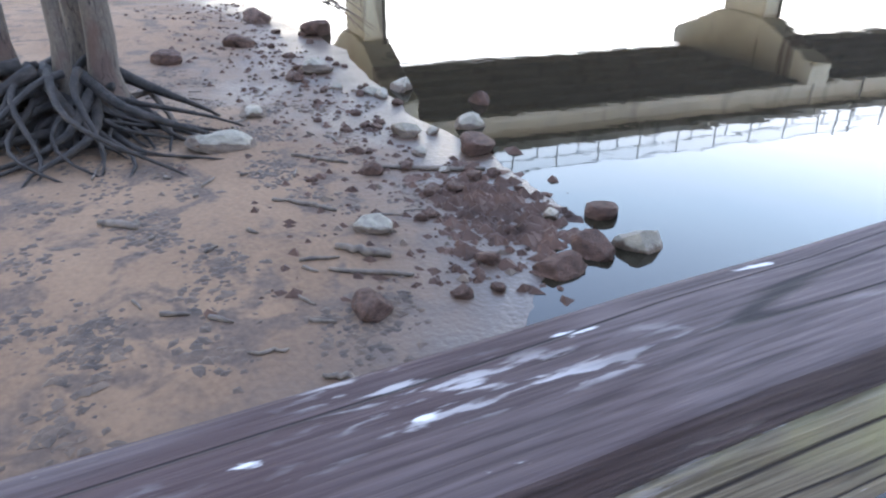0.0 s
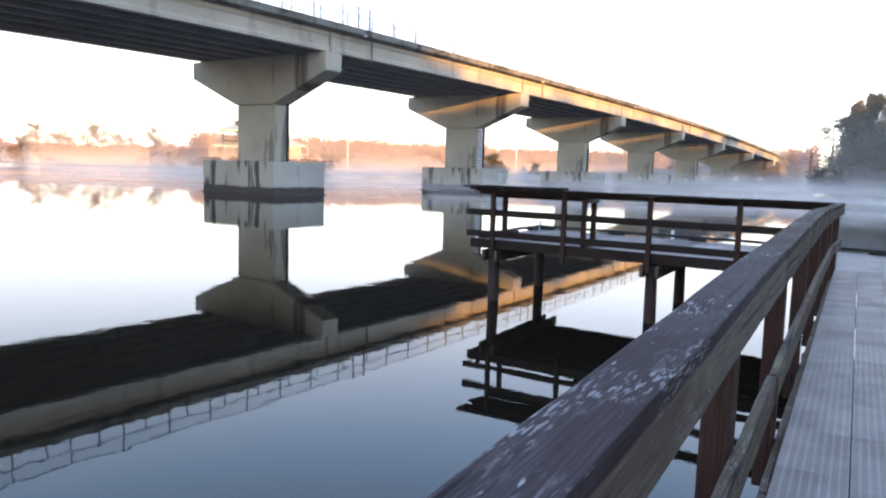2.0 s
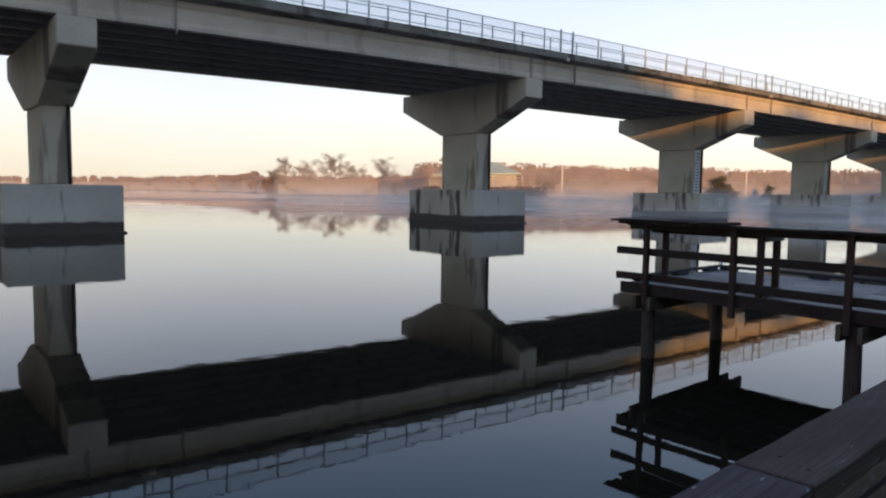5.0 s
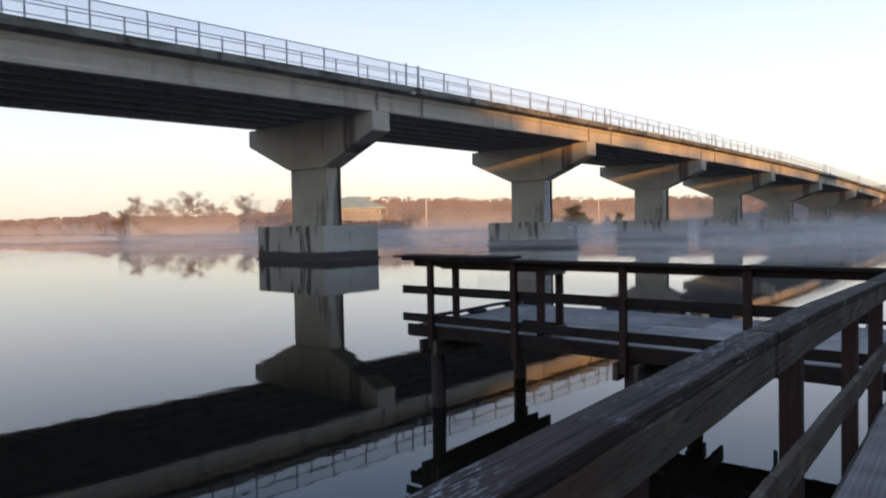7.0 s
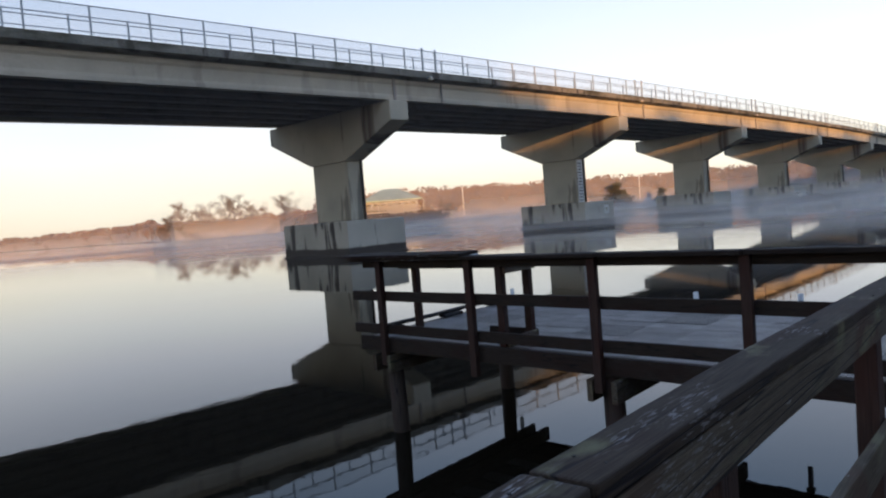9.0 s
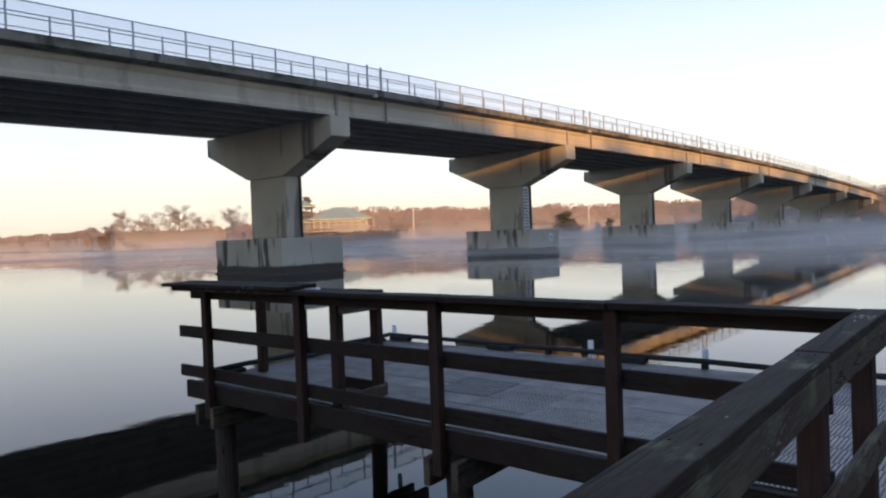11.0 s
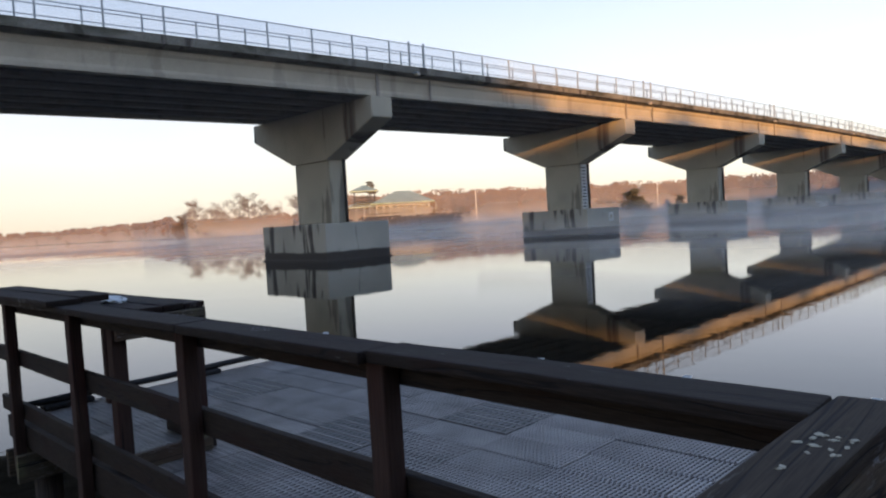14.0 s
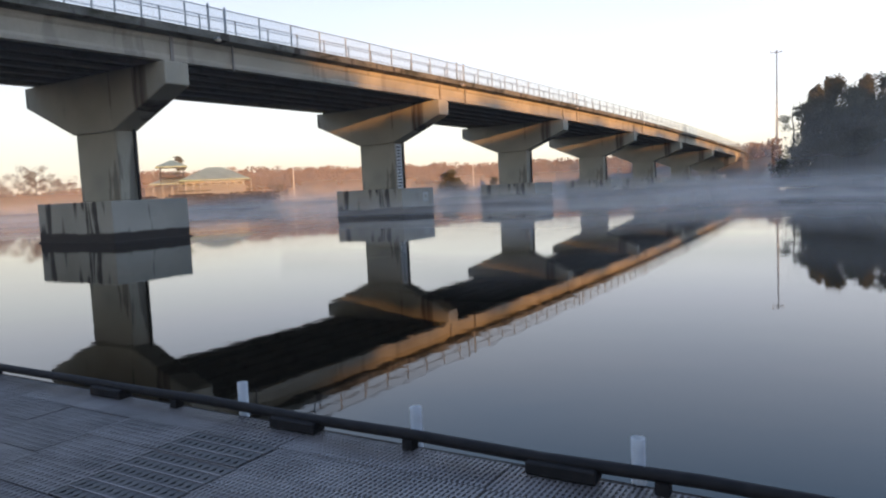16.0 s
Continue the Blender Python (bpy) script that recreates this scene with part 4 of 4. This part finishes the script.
# ---- the sandy shore: tree, stones, driftwood ----
tr = random.Random(31)
old = thing("shore_tree", "grey many-stemmed shore tree with bare exposed roots", "tree", loc=(-6.95, -14.08, 0.15))
stems = [((0.05, 0.30, 0), (0.0, 0.32, 1.2), (-0.1, 0.36, 3.0), (0.1, 0.5, 6.0), 0.15), ((0.05, -0.05, 0), (0.02, -0.02, 1.2), (0.0, 0.05, 3.0), (-0.3, -0.2, 6.5), 0.09), ((-0.1, -0.4, 0), (-0.1, -0.5, 1.2), (-0.2, -0.8, 3.2), (-0.6, -1.4, 6.5), 0.12), ((-0.3, 0.1, 0), (-0.4, 0.15, 1.4), (-0.7, 0.3, 3.5), (-1.3, 0.6, 6.5), 0.12)]
for a, b, c, d, r in stems:
    pts = []
    for k in range(13):
        t = k / 12 * 3
        seg = [a, b, c, d]
        i = min(2, int(t))
        pts.append(Vector(seg[i]).lerp(Vector(seg[i + 1]), t - i) + Vector((tr.uniform(-0.02, 0.02), tr.uniform(-0.02, 0.02), 0)))
    part("stem", tube(bmesh.new(), pts, [r * (1.55 if k == 0 else 1.2 if k == 1 else 1.0 - 0.05 * k) for k in range(13)], 12), BARK, old, "pale grey trunk", True)
for k in range(72):
    a = tr.uniform(-2.6, 1.3)
    ln = tr.uniform(0.7, 1.75)
    h0 = tr.uniform(0.12, 0.6)
    pts, rr = [], []
    bx, by = tr.uniform(-0.3, 0.2), tr.uniform(-0.55, 0.35)
    for j in range(10):
        u = j / 9
        aa = a + 0.5 * math.sin(3.0 * u + k) * u
        x, y = bx + math.cos(aa) * ln * u, by + math.sin(aa) * ln * u
        gz = ground_z(-6.95 + x, -14.08 + y) - 0.15
        pts.append((x, y, gz + max(0, h0 * (1 - u ** 1.3 * 1.1)) + 0.03 * math.sin(5 * u + k) + 0.01 - 0.05 * (u > 0.95)))
        rr.append(tr.uniform(0.9, 1.1) * ((0.062 if k % 3 == 0 else 0.032) * (1 - u) + 0.009))
    part("root", tube(bmesh.new(), pts, rr, 7), ROOTM, old, "", True)
hump = bmesh.new()
bmesh.ops.create_icosphere(hump, subdivisions=3, radius=1)
for v in hump.verts:
    v.co = Vector((v.co.x * 0.62 - 0.12, v.co.y * 0.75 - 0.1, v.co.z * 0.42)) * (1 + 0.3 * noise.noise(v.co * 2.2))
part("root_crown", hump, ROOTM, old, "", True)
for k in range(9):
    # thin twigs that hang out over the water
    a0 = Vector((0.0, 0.4, 2.9))
    pts = [a0 + Vector((-(0.1 + 0.35 * k) * u, (1.7 + 0.16 * k) * u, -(0.5 + 0.1 * k) * u - 1.0 * u * u + 0.10 * math.sin(6 * u + k))) for u in (i / 7 for i in range(8))]
    bm = tube(bmesh.new(), pts, [0.022 * (1 - 0.11 * i) for i in range(8)], 5)
    for i in range(2, 8):
        for s in (-1, 1):
            q = pts[i]
            d = Vector((tr.uniform(-0.4, 0.4), tr.uniform(0.05, 0.7), tr.uniform(-0.45, 0.1)))
            tube(bm, [q, q + d * 0.5 + Vector((0, 0, 0.05)), q + d], [0.011, 0.008, 0.004], 4)
    part("branch", bm, STICK, old)


def rock_mesh(seed, material):
    bm = bmesh.new()
    bmesh.ops.create_icosphere(bm, subdivisions=3, radius=1)
    rr = random.Random(seed)
    cutsn = [Vector((rr.uniform(-1, 1), rr.uniform(-1, 1), rr.uniform(-0.4, 1))).normalized() for _ in range(9)]
    lim = [rr.uniform(0.55, 0.85) for _ in cutsn]
    for v in bm.verts:
        c = v.co.copy()
        for n, l in zip(cutsn, lim):
            d = c.dot(n)
            if d > l:
                c -= n * (d - l) * 0.9
        v.co = c * (1 + 0.10 * noise.noise(c * 2.5 + Vector((seed, 0, 0))) + 0.04 * noise.noise(c * 7 + Vector((seed, 5, 0))))
    return mesh_of("rock", bm, material)


ROCKS = [rock_mesh(k, ROCK) for k in range(4)]
ROCKS_D = [rock_mesh(k + 7, ROCK_D) for k in range(4)]
STONES = [(-6.07, -12.94, 0.28, 1), (-4.05, -12.24, 0.14, 1), (-10.71, -11.94, 0.22, 0), (-12.9, -11.25, 0.29, 0), (-11.68, -10.47, 0.3, 0), (-9.96, -13.03, 0.22, 0), (-7.14, -12.45, 0.15, 1), (-8.66, -11.65, 0.14, 0), (-8.98, -11.27, 0.21, 1), (-7.64, -10.85, 0.11, 1), (-7.9, -10.48, 0.19, 1), (-6.24, -10.39, 0.17, 1)]
STONES += [(-5.48, -10.7, 0.21, 0), (-6.14, -11.13, 0.16, 1), (-5.68, -11.83, 0.08, 0), (-3.09, -12.59, 0.14, 0), (-3.8, -10.4, 0.15, 0), (-3.22, -10.5, 0.18, 1), (-3.32, -10.87, 0.17, 0), (-3.17, -11.23, 0.16, 0), (-3.42, -11.62, 0.1, 0), (-5.16, -11.87, 0.11, 0), (-6.99, -9.86, 0.16, 0), (-2.23, -11.43, 0.13, 1)]
rk = random.Random(17)
for k, (x, y, r, pale) in enumerate(STONES):
    z = max(ground_z(x, y), -0.06)
    deep = ground_z(x, y)
    st = tagged(new("shore_rock", (ROCKS if pale else ROCKS_D)[k % 4]), "pale weathered rock on the wet sand" if pale else "dark wet rock at the water's edge", "rock", "shore rocks")
    top, low = max(deep, 0.0) + r * (0.85 if k else 0.55), deep - 0.03
    st.scale = (r * 1.15, r * rk.uniform(0.8, 1.0), (top - low) * 0.62)
    st.location = (x, y, low + (top - low) * 0.42)
    st.rotation_euler = (rk.uniform(-0.2, 0.2), rk.uniform(-0.2, 0.2), rk.uniform(0, 6.28))

for k in range(46):
    # smaller stones strewn along the waterline
    x = -3.0 - 9.0 * rk.random() ** 1.3
    y = -10.75 - abs(rk.gauss(0, 0.75)) - (0.5 if x > -3.6 else 0)
    r = rk.uniform(0.05, 0.11)
    gz = ground_z(x, y)
    st = tagged(new("shore_stone", (ROCKS_D if k % 7 else ROCKS)[k % 4]), "small dark stone on the wet sand" if k % 7 else "small pale stone on the wet sand", "stone", "small shore stones")
    st.scale = (r, r * rk.uniform(0.7, 1.0), r * 0.6)
    st.location = (x, y, max(gz, -0.03) + r * 0.2)
    st.rotation_euler = (rk.uniform(-0.3, 0.3), rk.uniform(-0.3, 0.3), rk.uniform(0, 6.28))

STICKS = [((-4.72, -14.01), (-4.5, -13.74), 0.026), ((-3.81, -12.56), (-3.64, -12.26), 0.028), ((-3.56, -12.71), (-3.35, -12.18), 0.016), ((-5.26, -11.8), (-4.99, -10.82), 0.02), ((-2.87, -13.34), (-2.83, -13.12), 0.010), ((-2.56, -13.02), (-2.5, -12.86), 0.016), ((-4.7, -12.7), (-4.45, -12.4), 0.016), ((-5.7, -12.4), (-5.4, -12.0), 0.016)]
for a, b, r in STICKS:
    pts = []
    for k in range(8):
        u = k / 7
        x, y = a[0] + (b[0] - a[0]) * u + rk.uniform(-0.02, 0.02), a[1] + (b[1] - a[1]) * u + rk.uniform(-0.02, 0.02)
        pts.append((x, y, max(0, ground_z(x, y)) + r * 0.8))
    ob = part("driftwood_stick", tube(bmesh.new(), pts, [r * (0.7 + 0.5 * math.sin(3 * i / 7)) for i in range(8)], 7), STICK, None, "", True)
    tagged(ob, "dark waterlogged driftwood stick lying on sand", "driftwood", "driftwood sticks")
bent = tagged(part("bent_branch", tube(bmesh.new(), [(-7.0, -13.85, 0.40), (-7.05, -13.62, 0.47), (-7.05, -13.42, 0.50), (-6.9, -13.30, 0.32), (-6.8, -13.22, 0.12)], [0.03, 0.035, 0.035, 0.03, 0.03], 8), STICK, None, "", True), "bent dark dead branch propped on the sand", "branch")

for k in range(46):
    # short bark scraps and twigs strewn over the beach
    x, y = rk.uniform(-8.5, -2.9), rk.uniform(-14.0, -11.6)
    if ground_z(x, y) < 0.01:
        continue
    a, ln, r = rk.uniform(0, 3.14), rk.uniform(0.06, 0.26), rk.uniform(0.006, 0.016)
    pts = []
    for j in range(5):
        u = j / 4 - 0.5
        px, py = x + ln * u * math.cos(a) + rk.uniform(-0.01, 0.01), y + ln * u * math.sin(a) + rk.uniform(-0.01, 0.01)
        pts.append((px, py, ground_z(px, py) + r * 0.7))
    ob = part("twig", tube(bmesh.new(), pts, [r, r * 1.2, r, r * 0.8, r * 0.5], 6), STICK, None, "", True)
    tagged(ob, "short dark twig lying on damp sand", "twig", "twigs on the beach")

# pebbles, leaf litter and small dark stones, uncountable
def litter(name, label, n, spot, size, flat, material, seed):
    nr = np.random.default_rng(seed)
    cs = []
    while len(cs) < n:
        x, y = spot(nr)
        z = ground_z(x, y)
        if z > -0.05:
            cs.append((x, y, max(z, 0.0)))
    cs = np.array(cs)
    v, f = clumps(nr, cs, size * nr.uniform(0.3, 1.4, n) ** 1.5, flat)
    tagged(new(name, from_np(name, v, f, material)), label, "litter", kind="stuff")


litter("pebble_bed", "small dark pebbles bedded in wet sand", 420, lambda q: (q.normal(-4.1, 0.5), q.normal(-11.15, 0.26)), 0.072, 0.55, ROCK_D, 1)
litter("pebble_litter", "scattered pebbles along the waterline", 900, lambda q: (-3.2 - 12 * q.uniform(0, 1) ** 1.5, -11.2 - abs(q.normal(0, 0.8))), 0.04, 0.6, ROCK_D, 2)
litter("pale_pebble_litter", "scattered pale pebbles along the waterline", 260, lambda q: (-3.2 - 12 * q.uniform(0, 1) ** 1.5, -11.0 - abs(q.normal(0, 0.9))), 0.035, 0.6, ROCK, 3)
piles = np.random.default_rng(8).uniform((-9.5, -14.6), (-2.6, -11.7), (70, 2))


def leaf_spot(q):
    c = piles[q.integers(0, 70)]
    return c[0] + q.normal(0, 0.14), c[1] + q.normal(0, 0.10)


litter("leaf_litter", "brown dead leaves and bark scraps on the sand", 4200, leaf_spot, 0.032, 0.22, LITTER, 4)


# ---- river mist: thin drifting veils low over the water ----
def mist_mat(height, amount, rise=1.1, even=False):
    m = bpy.data.materials.new("river_mist")
    m.use_nodes = True
    nt = m.node_tree
    nt.nodes.clear()
    out = nt.nodes.new("ShaderNodeOutputMaterial")
    dif = nt.nodes.new("ShaderNodeBsdfDiffuse")
    trl = nt.nodes.new("ShaderNodeBsdfTranslucent")
    tra = nt.nodes.new("ShaderNodeBsdfTransparent")
    dif.inputs["Color"].default_value = trl.inputs["Color"].default_value = (1.0, 0.965, 0.925, 1)
    half, mix = nt.nodes.new("ShaderNodeMixShader"), nt.nodes.new("ShaderNodeMixShader")
    half.inputs[0].default_value = 0.5
    co = nt.nodes.new("ShaderNodeTexCoord")
    sp = nt.nodes.new("ShaderNodeSeparateXYZ")
    nt.links.new(co.outputs["Object"], sp.inputs[0])
    cl = tex(nt, 0.06, 4, (1, 1, 2.5), 0.6)
    amt = bw(nt, cl, 0.12, 0.48)
    sg = nt.nodes.new("ShaderNodeSeparateXYZ")
    nt.links.new(co.outputs["Generated"], sg.inputs[0])
    if not even:
        amt = mixc(nt, 1.0, amt, ramp_of(nt, sg.outputs["X"], ((0.0, (0.62, 0.62, 0.62)), (0.5, (0.9, 0.9, 0.9)), (0.72, (1, 1, 1)), (1.0, (0.8, 0.8, 0.8)))), "MULTIPLY")
    hmul = nt.nodes.new("ShaderNodeMapRange")
    hmul.inputs["From Min"].default_value, hmul.inputs["From Max"].default_value = 0.0, height
    hmul.inputs["To Min"].default_value, hmul.inputs["To Max"].default_value = 1.0, 0.0
    nt.links.new(sp.outputs["Z"], hmul.inputs["Value"])
    pw = nt.nodes.new("ShaderNodeMath")
    pw.operation, pw.inputs[1].default_value = "POWER", 1.4
    nt.links.new(hmul.outputs[0], pw.inputs[0])
    mu = nt.nodes.new("ShaderNodeMath")
    mu.operation = "MULTIPLY"
    foot = nt.nodes.new("ShaderNodeMapRange")
    foot.inputs["From Min"].default_value, foot.inputs["From Max"].default_value = 0.0, rise
    nt.links.new(sp.outputs["Z"], foot.inputs["Value"])
    amt = mixc(nt, 1.0, amt, foot.outputs[0], "MULTIPLY")
    nt.links.new(amt, mu.inputs[0])
    nt.links.new(pw.outputs[0], mu.inputs[1])
    mu2 = nt.nodes.new("ShaderNodeMath")
    mu2.operation, mu2.inputs[1].default_value = "MULTIPLY", amount
    nt.links.new(mu.outputs[0], mu2.inputs[0])
    L = nt.links.new
    L(dif.outputs[0], half.inputs[1])
    L(trl.outputs[0], half.inputs[2])
    L(mu2.outputs[0], mix.inputs[0])
    L(tra.outputs[0], mix.inputs[1])
    L(half.outputs[0], mix.inputs[2])
    L(mix.outputs[0], out.inputs["Surface"])
    return m


HAZE = mist_mat(20.0, 0.5, 1.0)
HAZE_FAR = mist_mat(16.0, 0.55, 0.6, True)
VEILS = ((34, -24, 38, 1.9, 0.50), (66, -20, 48, 2.6, 0.70), (92, -18, 64, 3.2, 0.65), (126, -16, 100, 3.8, 0.60), (170, 3.2, 100, 4.6, 0.60))


def veil(name_label, material, spots, high):
    """One standing sheet of mist or added haze over the water, through the given places."""
    bm = bmesh.new()
    prev = None
    for i, p in enumerate(spots):
        cur = (bm.verts.new((p.x, p.y, 0.02)), bm.verts.new((p.x + 0.6 * math.sin(i), p.y, high)))
        if prev:
            bm.faces.new((prev[0], cur[0], cur[1], prev[1]))
        prev = cur
    tagged(part("river_mist", bm, material), name_label, "mist", kind="stuff")


for k, (d, a0, a1, high, amount) in enumerate(VEILS):
    azs = [a0 + (a1 - a0) * i / 60 for i in range(61)]
    veil("thin pale morning mist drifting over the river", mist_mat(high, amount, 1.0 if k == 0 else 0.5), [polar(az, min(d + 4 * math.sin(0.21 * az + k), shore_dist(az) - 2)) for az in azs], high)
for k, (gap, a0, a1) in enumerate(((9, -14, 3.2), (6, 3.4, 100))):
    # higher, fainter haze in front of the banks
    azs = [a0 + (a1 - a0) * i / 50 for i in range(51)]
    veil("faint morning haze before the far bank", HAZE_FAR if k else HAZE, [polar(az, shore_dist(az) - gap) for az in azs], 16.0 if k else 20.0)

# a thin sheet of haze, added to lift the darks as lens glare would
def dark_lift(amount):
    m = bpy.data.materials.new("dark_lift_haze")
    m.use_nodes = True
    nt = m.node_tree
    nt.nodes.clear()
    out, mix = nt.nodes.new("ShaderNodeOutputMaterial"), nt.nodes.new("ShaderNodeMixShader")
    dif, tra = nt.nodes.new("ShaderNodeBsdfTranslucent"), nt.nodes.new("ShaderNodeBsdfTransparent")
    dif.inputs["Color"].default_value = (1.0, 0.98, 0.95, 1)
    nt.links.new(scaled(nt, tex(nt, 0.035, 3, (1, 1, 1), 0.4), 2 * amount), mix.inputs[0])
    nt.links.new(tra.outputs[0], mix.inputs[1])
    nt.links.new(dif.outputs[0], mix.inputs[2])
    nt.links.new(mix.outputs[0], out.inputs["Surface"])
    return m


veil("thin added haze sheet over the river that lifts the dark tones", dark_lift(0.026), [polar(-40 + 4 * i, 30) for i in range(46)], 60.0)

# a scrap of white paper left on the cleaning table
scrap = bmesh.new()
bmesh.ops.create_icosphere(scrap, subdivisions=3, radius=1)
for v in scrap.verts:
    c = v.co.copy()
    v.co = Vector((c.x * 0.11, c.y * 0.07, max(c.z, -0.3) * 0.032)) * (1 + 0.35 * noise.noise(c * 2.6))
sc = tagged(new("crumpled_paper", mesh_of("crumpled_paper", scrap, PVC)), "crumpled white paper on the cleaning table", "paper")
sc.location = (-4.38, 0.51, 2.148)


# white bird droppings splashed on the worn corner of the handrail
rd = random.Random(12)
for k in range(16):
    x, y = min(0.105, max(0.02, 0.066 + rd.gauss(0, 0.022))), -0.33 + rd.gauss(0, 0.08)
    x += 0.068 * (y + 1.2) / 1.1
    bm = bmesh.new()
    bmesh.ops.create_icosphere(bm, subdivisions=2, radius=1)
    r = rd.uniform(0.004, 0.011)
    for v in bm.verts:
        c = v.co.copy()
        v.co = Vector((c.x * r, c.y * r * 0.6, max(c.z, -0.2) * 0.0022)) * (1 + 0.6 * noise.noise(c * 2.1 + Vector((k, 0, 0))))
    ob = tagged(new("bird_dropping", mesh_of("bird_dropping", bm, CONC)), "dried white bird dropping on the worn handrail", "dropping", "droppings on the handrail")
    ob.location = (x, y, 2.118 + rail_rise(y))
    ob.rotation_euler.z = rd.uniform(0, 3)
